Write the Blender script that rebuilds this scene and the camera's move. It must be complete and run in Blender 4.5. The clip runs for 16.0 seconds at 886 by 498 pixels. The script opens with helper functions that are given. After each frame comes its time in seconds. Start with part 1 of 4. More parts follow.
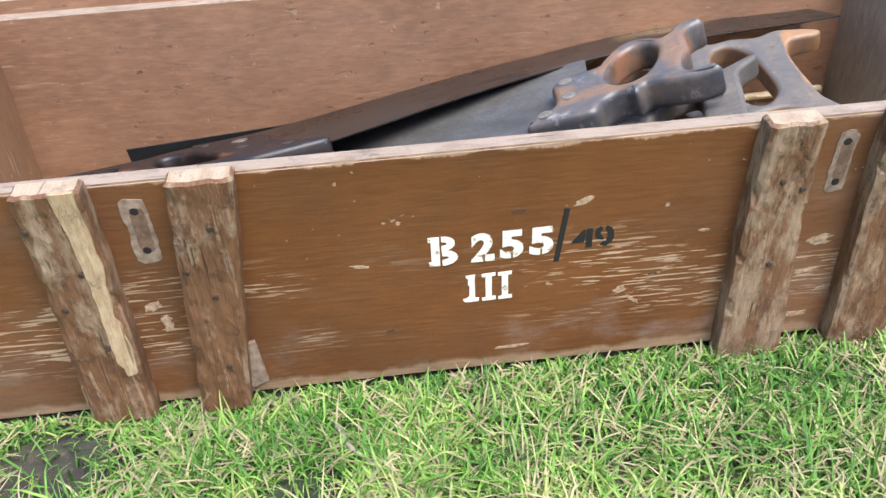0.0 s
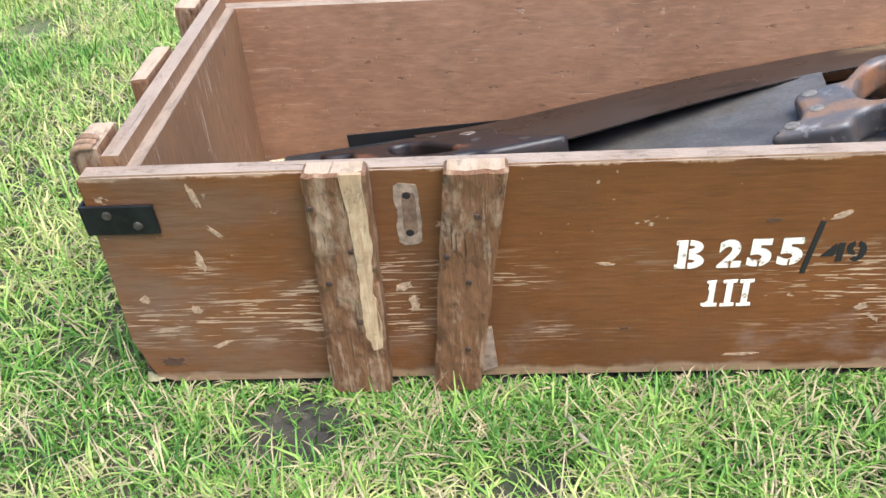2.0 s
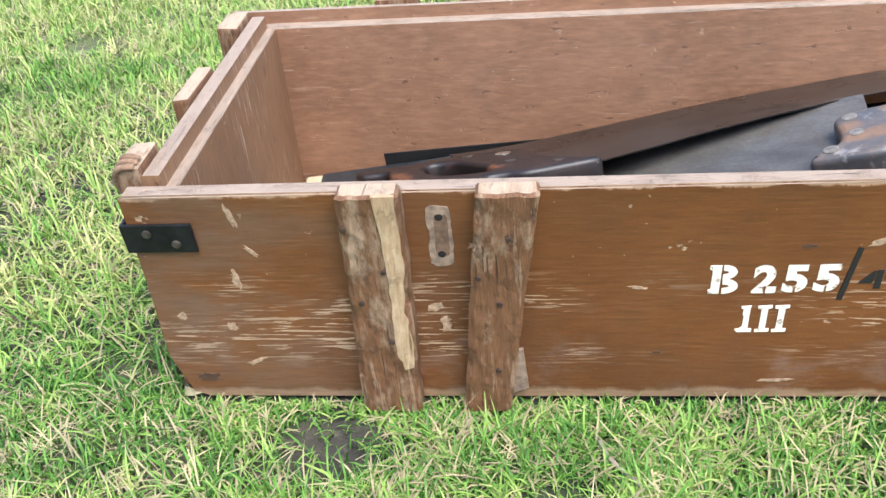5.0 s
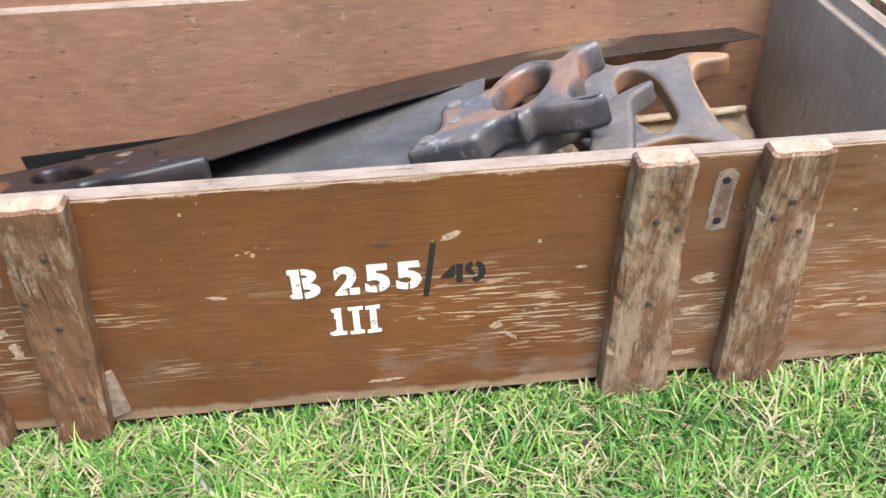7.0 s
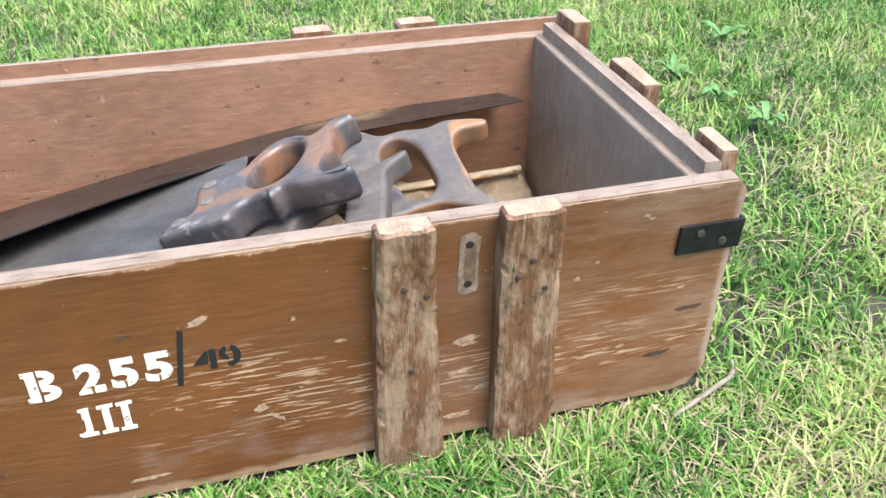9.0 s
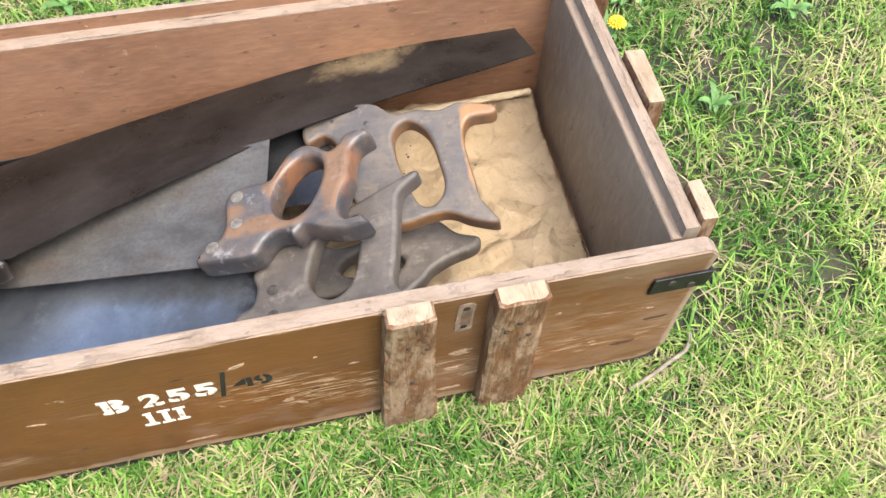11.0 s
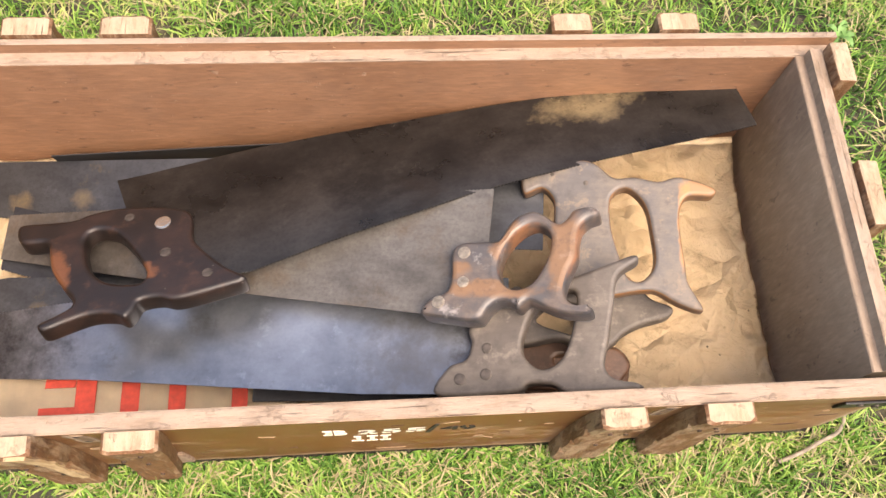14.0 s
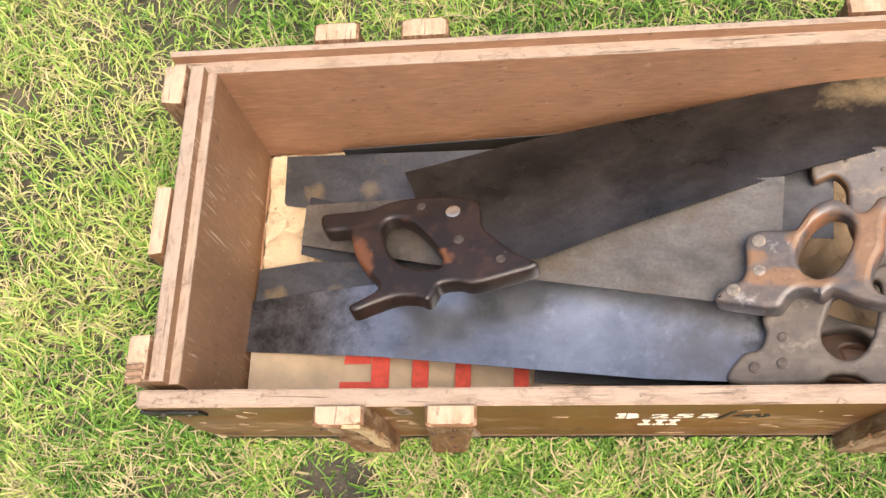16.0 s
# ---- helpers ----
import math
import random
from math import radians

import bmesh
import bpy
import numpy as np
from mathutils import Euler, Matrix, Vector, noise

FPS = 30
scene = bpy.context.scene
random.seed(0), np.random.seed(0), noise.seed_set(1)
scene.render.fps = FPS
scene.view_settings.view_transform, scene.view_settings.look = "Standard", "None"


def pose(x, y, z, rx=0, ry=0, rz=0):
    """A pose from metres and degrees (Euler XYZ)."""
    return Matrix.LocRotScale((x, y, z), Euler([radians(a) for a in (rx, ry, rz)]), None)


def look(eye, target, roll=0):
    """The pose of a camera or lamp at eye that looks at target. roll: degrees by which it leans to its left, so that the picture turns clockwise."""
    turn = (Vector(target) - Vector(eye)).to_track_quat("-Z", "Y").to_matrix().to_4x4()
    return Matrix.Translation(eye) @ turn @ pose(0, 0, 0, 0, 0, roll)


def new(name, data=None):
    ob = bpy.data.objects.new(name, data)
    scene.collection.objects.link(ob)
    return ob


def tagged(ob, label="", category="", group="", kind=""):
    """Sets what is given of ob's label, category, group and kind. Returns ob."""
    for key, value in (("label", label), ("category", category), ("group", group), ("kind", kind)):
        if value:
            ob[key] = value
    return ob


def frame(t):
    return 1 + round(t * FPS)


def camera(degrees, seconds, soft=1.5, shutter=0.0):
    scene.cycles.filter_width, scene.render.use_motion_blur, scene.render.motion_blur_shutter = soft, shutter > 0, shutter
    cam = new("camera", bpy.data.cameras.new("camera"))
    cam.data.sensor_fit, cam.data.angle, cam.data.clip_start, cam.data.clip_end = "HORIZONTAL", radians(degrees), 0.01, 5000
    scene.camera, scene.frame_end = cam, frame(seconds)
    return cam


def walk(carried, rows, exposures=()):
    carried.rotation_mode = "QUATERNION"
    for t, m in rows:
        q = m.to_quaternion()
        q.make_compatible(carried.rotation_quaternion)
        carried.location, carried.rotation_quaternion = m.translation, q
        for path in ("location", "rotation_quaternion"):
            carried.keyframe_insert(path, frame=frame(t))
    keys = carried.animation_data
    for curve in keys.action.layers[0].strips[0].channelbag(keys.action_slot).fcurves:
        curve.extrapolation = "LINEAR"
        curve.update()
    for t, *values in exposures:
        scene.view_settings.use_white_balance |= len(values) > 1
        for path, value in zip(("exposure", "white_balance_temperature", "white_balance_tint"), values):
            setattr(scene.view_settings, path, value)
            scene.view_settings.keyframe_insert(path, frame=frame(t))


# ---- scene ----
cam = camera(54.3, 16.0)
PATH = [
    (0, (-0.072, -0.507, 0.537), (0.056, 1.097, -0.651), -3.1),
    (0.5, (-0.107, -0.507, 0.538), (-0.003, 1.068, -0.69), -1.1),
    (1, (-0.136, -0.509, 0.541), (-0.087, 1.074, -0.679), -0.6),
    (1.5, (-0.161, -0.513, 0.542), (-0.189, 1.075, -0.673), -1.5),
    (2, (-0.18, -0.52, 0.551), (-0.288, 1.092, -0.628), -3.8),
    (2.5, (-0.198, -0.517, 0.553), (-0.33, 1.107, -0.607), -4.7),
    (3, (-0.213, -0.522, 0.558), (-0.331, 1.102, -0.604), -4.9),
    (3.2, (-0.216, -0.523, 0.558), (-0.341, 1.112, -0.587), -4.9),
    (5.3, (-0.147, -0.516, 0.559), (-0.352, 1.106, -0.593), -5.0),
    (5.5, (-0.117, -0.507, 0.547), (-0.292, 1.116, -0.608), -4.3),
    (6, (-0.059, -0.489, 0.548), (-0.109, 1.089, -0.68), -2.8),
    (6.5, (-0.008, -0.476, 0.546), (0.042, 1.102, -0.682), -2.0),
    (7, (0.026, -0.474, 0.543), (0.161, 1.111, -0.669), -1.6),
    (7.5, (0.065, -0.483, 0.543), (0.3, 1.131, -0.615), -1.3),
    (8, (0.096, -0.49, 0.548), (0.47, 1.136, -0.555), -0.1),
    (8.5, (0.104, -0.492, 0.546), (0.573, 1.13, -0.526), 0.3),
    (8.7, (0.098, -0.49, 0.544), (0.575, 1.13, -0.526), 0.5),
    (10.8, (0.14, -0.331, 0.777), (0.467, 0.756, -0.87), 2.9),
    (11, (0.139, -0.318, 0.83), (0.456, 0.715, -0.853), 4.5),
    (11.5, (0.14, -0.278, 0.898), (0.399, 0.649, -0.855), 8.9),
    (12, (0.136, -0.252, 0.945), (0.323, 0.598, -0.855), 9.5),
    (12.5, (0.111, -0.213, 0.948), (0.307, 0.611, -0.864), 12.2),
    (13, (0.079, -0.156, 0.953), (0.322, 0.65, -0.861), 12.5),
    (13.5, (0.037, -0.142, 0.953), (0.278, 0.616, -0.882), 13.4),
    (14, (0.003, -0.138, 0.951), (0.176, 0.595, -0.902), 10.6),
    (14.5, (-0.035, -0.141, 0.958), (0.056, 0.595, -0.899), 5.1),
    (15, (-0.072, -0.151, 0.965), (-0.104, 0.585, -0.895), -2.8),
    (15.5, (-0.1, -0.156, 0.969), (-0.229, 0.558, -0.894), -9.9),
    (16, (-0.113, -0.144, 0.979), (-0.326, 0.568, -0.877), -17.0),
]
EXPOSURES = [(0.0, 1.59, 5850, 9), (3.0, 1.57, 5850, 9), (8.5, 1.79, 5850, 9), (11.0, 1.72, 6500, 10), (13.0, 1.72, 7500, 16), (14.5, 1.76, 7800, 18), (16.0, 1.64, 7500, 16)]
walk(cam, [(t, look(eye, target, roll)) for t, eye, target, roll in PATH], EXPOSURES)

# ---- world and sun: bright overcast ----
world = bpy.data.worlds.new("overcast_sky")
scene.world = world
world.use_nodes = True
wn = world.node_tree
sky = wn.nodes.new("ShaderNodeTexSky")
sky.sky_type, sky.sun_disc = "NISHITA", False
sky.sun_elevation, sky.sun_rotation = radians(66), radians(146)
sky.air_density, sky.dust_density = 1.0, 3.0
wn.links.new(sky.outputs[0], wn.nodes["Background"].inputs[0])
wn.nodes["Background"].inputs[1].default_value = 0.12
sun = new("sun", bpy.data.lights.new("sun", "SUN"))
sun.data.energy, sun.data.angle, sun.data.color = 2.1, radians(45), (1.0, 0.96, 0.9)
sun.matrix_world = look((0.7, -1.05, 2.8), (0, 0.0, 0))


# ---- material helpers ----
class Mat:
    def __init__(self, name, rough=0.6, metal=0.0):
        self.m = bpy.data.materials.new(name)
        self.m.use_nodes = True
        self.t = self.m.node_tree
        self.b = self.t.nodes["Principled BSDF"]
        self.b.inputs["Roughness"].default_value = rough
        self.b.inputs["Metallic"].default_value = metal
        self.co = self.node("ShaderNodeTexCoord").outputs["Object"]

    def node(self, kind):
        return self.t.nodes.new(kind)

    def link(self, a, b):
        self.t.links.new(a, b)

    def noise(self, scale, detail=4.0, stretch=(1, 1, 1), rough=0.6, shift=0.0, twist=0.0):
        mp, n = self.node("ShaderNodeMapping"), self.node("ShaderNodeTexNoise")
        mp.inputs["Scale"].default_value = stretch
        mp.inputs["Location"].default_value = (shift, shift * 0.7, shift * 1.3)
        self.link(self.co, mp.inputs[0])
        self.link(mp.outputs[0], n.inputs["Vector"])
        n.inputs["Scale"].default_value, n.inputs["Detail"].default_value = scale, detail
        n.inputs["Roughness"].default_value, n.inputs["Distortion"].default_value = rough, twist
        return n.outputs[0]

    def step(self, fac, lo, hi):
        r = self.node("ShaderNodeMapRange")
        r.inputs["From Min"].default_value, r.inputs["From Max"].default_value = lo, hi
        self.link(fac, r.inputs[0])
        return r.outputs[0]

    def math(self, op, a, b=0.0):
        n = self.node("ShaderNodeMath")
        n.operation = op
        for k, v in enumerate((a, b)):
            if isinstance(v, (int, float)):
                n.inputs[k].default_value = v
            else:
                self.link(v, n.inputs[k])
        return n.outputs[0]

    def mix(self, fac, a, b, mode="MIX"):
        n = self.node("ShaderNodeMix")
        n.data_type, n.blend_type = "RGBA", mode
        for k, v in ((0, fac), (6, a), (7, b)):
            if isinstance(v, (int, float)):
                n.inputs[k].default_value = v
            elif isinstance(v, tuple):
                n.inputs[k].default_value = (*v, 1)
            else:
                self.link(v, n.inputs[k])
        return n.outputs[2]

    def ellipse(self, x, y, rx, ry, ragged=1.0, scale=45):
        """1 inside an ellipse of the local plan, fading out raggedly."""
        dx = self.math("DIVIDE", self.math("SUBTRACT", self.coord(0), x), rx)
        dy = self.math("DIVIDE", self.math("SUBTRACT", self.coord(1), y), ry)
        d = self.math("ADD", self.math("MULTIPLY", dx, dx), self.math("MULTIPLY", dy, dy))
        d = self.math("ADD", d, self.math("MULTIPLY", self.math("SUBTRACT", self.noise(scale, 5), 0.5), 2 * ragged))
        return self.math("SUBTRACT", 1.0, self.step(d, 0.6, 1.3))

    def coord(self, axis):
        n = self.node("ShaderNodeSeparateXYZ")
        self.link(self.co, n.inputs[0])
        return n.outputs[axis]

    def island(self):
        return self.node("ShaderNodeNewGeometry").outputs["Random Per Island"]

    def color(self, c):
        self.link(c, self.b.inputs["Base Color"])

    def roughness(self, fac, lo, hi):
        r = self.node("ShaderNodeMapRange")
        r.inputs["To Min"].default_value, r.inputs["To Max"].default_value = lo, hi
        self.link(fac, r.inputs[0])
        self.link(r.outputs[0], self.b.inputs["Roughness"])

    def bump(self, height, strength=0.3, distance=0.001):
        n = self.node("ShaderNodeBump")
        n.inputs["Strength"].default_value, n.inputs["Distance"].default_value = strength, distance
        self.link(height, n.inputs["Height"])
        self.link(n.outputs[0], self.b.inputs["Normal"])


def painted_wood(name, dark, light, bare, along="x", wear=0.60, rough=0.45, patch=0.5, shift=0.0):
    """Brown paint on a sawn board: grain, scratches along the grain down to bare wood, chips, dirt."""
    m = Mat(name, rough)
    st = {"x": (1, 4, 4), "y": (4, 1, 4), "z": (4, 4, 1)}[along]
    lo = {"x": (1, 14, 14), "y": (14, 1, 14), "z": (14, 14, 1)}[along]
    broad, grain = m.noise(6, 3, shift=shift), m.noise(40, 6, st, shift=shift)
    c = m.mix(m.step(broad, 0.35, 0.65), dark, light)
    c = m.mix(m.math("MULTIPLY", m.step(grain, 0.45, 0.75), 0.35), c, tuple(v * 1.7 for v in light))
    scratch = m.step(m.noise(22, 5, lo, 0.55, shift + 3), wear, wear + 0.035)
    zone = m.step(m.noise(7, 2, shift=shift + 8), patch, patch + 0.1)
    chip = m.step(m.noise(60, 3, shift=shift + 5), 0.70, 0.73)
    mask = m.math("MAXIMUM", m.math("MULTIPLY", scratch, zone), m.math("MULTIPLY", chip, 0.8))
    c = m.mix(m.math("MULTIPLY", mask, 0.85), c, bare)
    dirt = m.step(m.noise(16, 6, shift=shift + 1), 0.5, 0.8)
    c = m.mix(m.math("MULTIPLY", dirt, 0.3), c, (0.11, 0.08, 0.06))
    fibre = m.noise(330, 3, tuple(0.2 if v == 1 else 1.0 for v in st), 0.6, shift + 12)
    c = m.mix(m.math("MULTIPLY", m.step(fibre, 0.46, 0.66), 0.2), c, tuple(v * 0.45 for v in dark))
    pit = m.step(m.noise(85, 4, tuple(0.45 if v == 1 else 1.0 for v in st), 0.7, shift + 20), 0.63, 0.68)
    c = m.mix(m.math("MULTIPLY", pit, 0.55), c, tuple(v * 0.35 for v in dark))
    c = m.mix(m.math("MULTIPLY", m.step(m.noise(150, 2, shift=shift + 15), 0.735, 0.755), 0.8), c, tuple(v * 1.4 for v in bare))
    m.color(c)
    m.roughness(mask, rough, 0.8)
    m.bump(m.math("SUBTRACT", m.math("SUBTRACT", m.math("ADD", grain, m.math("MULTIPLY", fibre, 0.5)), pit), m.math("MULTIPLY", mask, 0.8)), 0.4, 0.0012)
    return m.m


def worn_wood(name, dark, light, pale, along="z", amount=0.5, rough=0.65, right=0.0, scabs=0.0):
    """Mostly worn wood with remains of brown stain."""
    m = Mat(name, rough)
    st = {"x": (1, 8, 8), "y": (8, 1, 8), "z": (8, 8, 1)}[along]
    info = m.node("ShaderNodeObjectInfo").outputs["Random"]
    grain = m.noise(45, 7, st, 0.7)
    blot = m.noise(42, 7, {"x": (0.4, 1, 1), "y": (1, 0.4, 1), "z": (1, 1, 0.4)}[along], 0.72)
    fine = m.noise(150, 5, {"x": (0.25, 1, 1), "y": (1, 0.25, 1), "z": (1, 1, 0.25)}[along], 0.7, 2.0)
    c = m.mix(m.step(grain, 0.35, 0.7), dark, light)
    mask = m.step(m.math("ADD", m.math("ADD", m.math("MULTIPLY", blot, 0.7), m.math("MULTIPLY", fine, 0.3)), m.math("ADD", m.math("MULTIPLY", info, 0.05), m.math("MULTIPLY", m.step(m.coord(0), 0.0, 0.2), right))), 1 - amount, 1 - amount + 0.10)
    c = m.mix(m.math("MULTIPLY", mask, 0.6), c, pale)
    thin = {"x": (7, 150, 150), "y": (150, 7, 150), "z": (150, 150, 7)}[along]
    rubbed = m.math("MULTIPLY", m.step(m.noise(1.0, 5, thin, 0.7, 21.0, 0.5), 0.56, 0.60), m.step(m.noise(24, 4, shift=30.0), 0.42, 0.56))
    c = m.mix(m.math("MULTIPLY", rubbed, 0.5), c, pale)
    scab = m.step(m.noise(52, 6, {"x": (0.6, 1, 1), "y": (1, 0.6, 1), "z": (1, 1, 0.6)}[along], 0.75, 40.0), 0.575, 0.60)
    c = m.mix(m.math("MULTIPLY", scab, scabs), c, tuple(v * 0.55 for v in dark))
    crack = m.step(m.noise(1.0, 4, {"x": (12, 260, 260), "y": (260, 12, 260), "z": (260, 260, 12)}[along], 0.6, 7.0), 0.64, 0.70)
    c = m.mix(m.math("MULTIPLY", crack, 0.7), c, tuple(v * 0.3 for v in dark))
    c = m.mix(m.math("MULTIPLY", m.step(m.noise(90, 4), 0.58, 0.75), 0.45), c, tuple(v * 0.4 for v in dark))
    m.color(c)
    m.bump(m.math("SUBTRACT", m.math("ADD", m.math("ADD", grain, blot), m.math("MULTIPLY", scab, 0.6)), crack), 0.8, 0.002)
    return m.m


def steel(name, dark, light, rough=0.4, rust=(0.16, 0.10, 0.06), rust_at=0.6, metal=0.75, spot=None, grain=0.3):
    m = Mat(name, rough, metal)
    cloud, fine = m.noise(9, 5, rough=0.65), m.noise(60, 5, (0.4, 1, 1))
    c = m.mix(m.step(cloud, 0.32, 0.68), dark, light)
    c = m.mix(m.math("MULTIPLY", m.step(fine, 0.4, 0.75), grain), c, tuple(v * 1.5 for v in light))
    rm = m.step(m.noise(14, 7, rough=0.7, shift=4), rust_at, rust_at + 0.15)
    c = m.mix(m.math("MULTIPLY", rm, 0.7), c, rust)
    grit = m.noise(260, 4, shift=2, rough=0.7)
    c = m.mix(m.math("MULTIPLY", m.step(grit, 0.45, 0.75), grain), c, tuple(v * 0.45 for v in dark))
    c = m.mix(m.math("MULTIPLY", m.step(m.noise(34, 6, rough=0.75, shift=7), 0.58, 0.72), 0.35), c, tuple(min(1, v * 1.7) for v in light))
    c = m.mix(m.math("MULTIPLY", m.step(m.noise(120, 2, shift=3), 0.77, 0.80), 0.4), c, (0.30, 0.26, 0.2))
    for (sx, sy), (rx, ry), tone in spot or ():
        dx = m.math("DIVIDE", m.math("SUBTRACT", m.coord(0), sx), rx)
        dy = m.math("DIVIDE", m.math("SUBTRACT", m.coord(1), sy), ry)
        d = m.math("ADD", m.math("MULTIPLY", dx, dx), m.math("MULTIPLY", dy, dy))
        d = m.math("ADD", d, m.math("MULTIPLY", m.noise(42, 6, rough=0.7), 4.5))
        k = m.math("SUBTRACT", 1.0, m.step(d, 1.9, 3.6))
        c = m.mix(m.math("MULTIPLY", k, 0.8), c, tone)
    m.color(c)
    m.roughness(m.math("ADD", m.math("MULTIPLY", cloud, 0.6), m.math("MULTIPLY", rm, 0.5)), rough - 0.12, rough + 0.25)
    m.bump(m.math("ADD", fine, m.math("MULTIPLY", rm, 0.6)), 0.15, 0.0006)
    return m.m


def handle_wood(name, base, second, worn, at=0.5, rough=0.4, rubbed=(), tone=(0.30, 0.12, 0.04)):
    m = Mat(name, rough)
    grain, blot = m.noise(60, 6, (1, 3.5, 3.5)), m.noise(30, 6, rough=0.68)
    c = m.mix(m.step(blot, at - 0.08, at + 0.1), base, second)
    c = m.mix(m.math("MULTIPLY", m.step(grain, 0.42, 0.72), 0.3), c, tuple(v * 0.5 for v in base))
    c = m.mix(m.math("MULTIPLY", m.step(m.noise(45, 6, shift=6, rough=0.7), 0.58, 0.68), 0.7), c, worn)
    for x, y, rx, ry in rubbed:
        c = m.mix(m.math("MULTIPLY", m.ellipse(x / 1000, y / 1000, rx / 1000, ry / 1000, 1.6, 60), 0.62), c, tone)
    c = m.mix(m.math("MULTIPLY", m.step(m.noise(130, 4, shift=9), 0.72, 0.78), 0.6), c, (0.28, 0.25, 0.22))
    c = m.mix(m.math("MULTIPLY", m.step(m.noise(75, 5, shift=4, rough=0.7), 0.52, 0.7), 0.5), c, tuple(v * 0.5 for v in base))
    m.color(c)
    m.roughness(blot, rough - 0.1, rough + 0.25)
    m.bump(grain, 0.25, 0.0008)
    return m.m


def plain(name, col, rough=0.6, metal=0.0, vary=0.25, scale=60):
    m = Mat(name, rough, metal)
    c = m.mix(m.step(m.noise(scale, 5), 0.35, 0.7), tuple(v * (1 - vary) for v in col), tuple(v * (1 + vary) for v in col))
    m.color(c)
    m.bump(m.noise(scale * 3, 4), 0.2, 0.0005)
    return m.m


BROWN_D, BROWN_L, BARE = (0.112, 0.041, 0.014), (0.176, 0.066, 0.020), (0.50, 0.345, 0.21)


def front_paint():
    """The crate's show side: brown gloss over pine, rubbed through in thin lines along the grain at mid height."""
    m = Mat("brown_paint_front", 0.42)
    m.b.inputs["Specular IOR Level"].default_value = 0.35
    broad, grain = m.noise(5, 4), m.noise(40, 6, (1, 9, 9))
    c = m.mix(m.step(broad, 0.35, 0.65), BROWN_D, BROWN_L)
    c = m.mix(m.math("MULTIPLY", m.step(grain, 0.5, 0.75), 0.25), c, (0.24, 0.11, 0.04))
    z, x = m.coord(2), m.coord(0)
    lines = m.step(m.noise(1.0, 3, (26, 1, 460), 0.55, 3.0, 0.2), 0.568, 0.578)
    zone = m.step(m.noise(9, 3, (0.7, 1, 1.8), 0.5, 8.0), 0.40, 0.50)
    band = m.math("MULTIPLY", m.step(z, 0.072, 0.095), m.math("SUBTRACT", 1.0, m.step(z, 0.152, 0.175)))
    ends = m.step(m.math("ABSOLUTE", m.math("SUBTRACT", x, -0.03)), 0.0, 0.12)
    mask = m.math("MULTIPLY", m.math("MULTIPLY", lines, zone), m.math("MULTIPLY", band, ends))
    chip = m.math("MULTIPLY", m.step(m.noise(34, 5, (1, 1, 1.6), 0.6, 5.0), 0.685, 0.70), 0.9)
    speck = m.math("MULTIPLY", m.step(m.noise(150, 2, shift=1.0), 0.74, 0.76), 0.7)
    edge = m.math("SUBTRACT", 1.0, m.step(m.math("ADD", z, m.math("MULTIPLY", m.noise(30, 4, (1, 1, 0.3)), 0.02)), 0.0560, 0.0605))
    lip = m.step(m.math("ADD", z, m.math("MULTIPLY", m.noise(26, 5, (1, 1, 0.3), 0.7, 2.0), 0.02)), 0.2525, 0.2545)
    mask = m.math("MAXIMUM", m.math("MAXIMUM", mask, chip), m.math("MAXIMUM", speck, m.math("MAXIMUM", m.math("MULTIPLY", edge, 0.5), m.math("MULTIPLY", lip, 0.75))))
    c = m.mix(m.math("MULTIPLY", mask, 0.85), c, BARE)
    scuff = m.math("MULTIPLY", m.step(m.noise(18, 6, (0.8, 1, 1.4), 0.65, 1.0), 0.53, 0.72), m.math("SUBTRACT", 1.0, m.step(z, 0.06, 0.15)))
    c = m.mix(m.math("MULTIPLY", scuff, 0.5), c, (0.27, 0.20, 0.15))
    dull = m.step(m.noise(7, 5, shift=11.0), 0.5, 0.75)
    c = m.mix(m.math("MULTIPLY", dull, 0.35), c, (0.085, 0.055, 0.035))
    grey = m.math("MULTIPLY", m.math("SUBTRACT", 1.0, m.step(x, -0.44, -0.20)), m.step(m.noise(16, 6, (0.6, 1, 1.6), 0.7, 14.0), 0.40, 0.62))
    c = m.mix(m.math("MULTIPLY", grey, 0.55), c, (0.145, 0.105, 0.075))
    # towards the right: weathered scuffs and the gloss's sky sheen, painted as paler colour
    sheen_scuff = m.math("MULTIPLY", m.step(x, 0.12, 0.36), m.step(m.noise(13, 6, (0.5, 1, 1.6), 0.7, 17.0), 0.36, 0.64))
    c = m.mix(m.math("MULTIPLY", sheen_scuff, 0.6), c, (0.27, 0.175, 0.115))
    fibre = m.noise(300, 3, (0.12, 1, 1), 0.6, 22.0)
    c = m.mix(m.math("MULTIPLY", m.step(fibre, 0.46, 0.64), 0.25), c, (0.06, 0.022, 0.008))
    worn_end = m.math("SUBTRACT", 1.0, m.step(m.math("SUBTRACT", 0.477, m.math("ADD", x, m.math("MULTIPLY", m.noise(40, 5, shift=60.0, rough=0.7), 0.012))), 0.0, 0.004))
    c = m.mix(m.math("MULTIPLY", worn_end, 0.7), c, (0.36, 0.27, 0.19))
    m.color(c)
    m.roughness(m.math("MAXIMUM", mask, scuff), 0.40, 0.8)
    m.bump(m.math("SUBTRACT", grain, m.math("MULTIPLY", mask, 1.2)), 0.35, 0.0012)
    return m.m


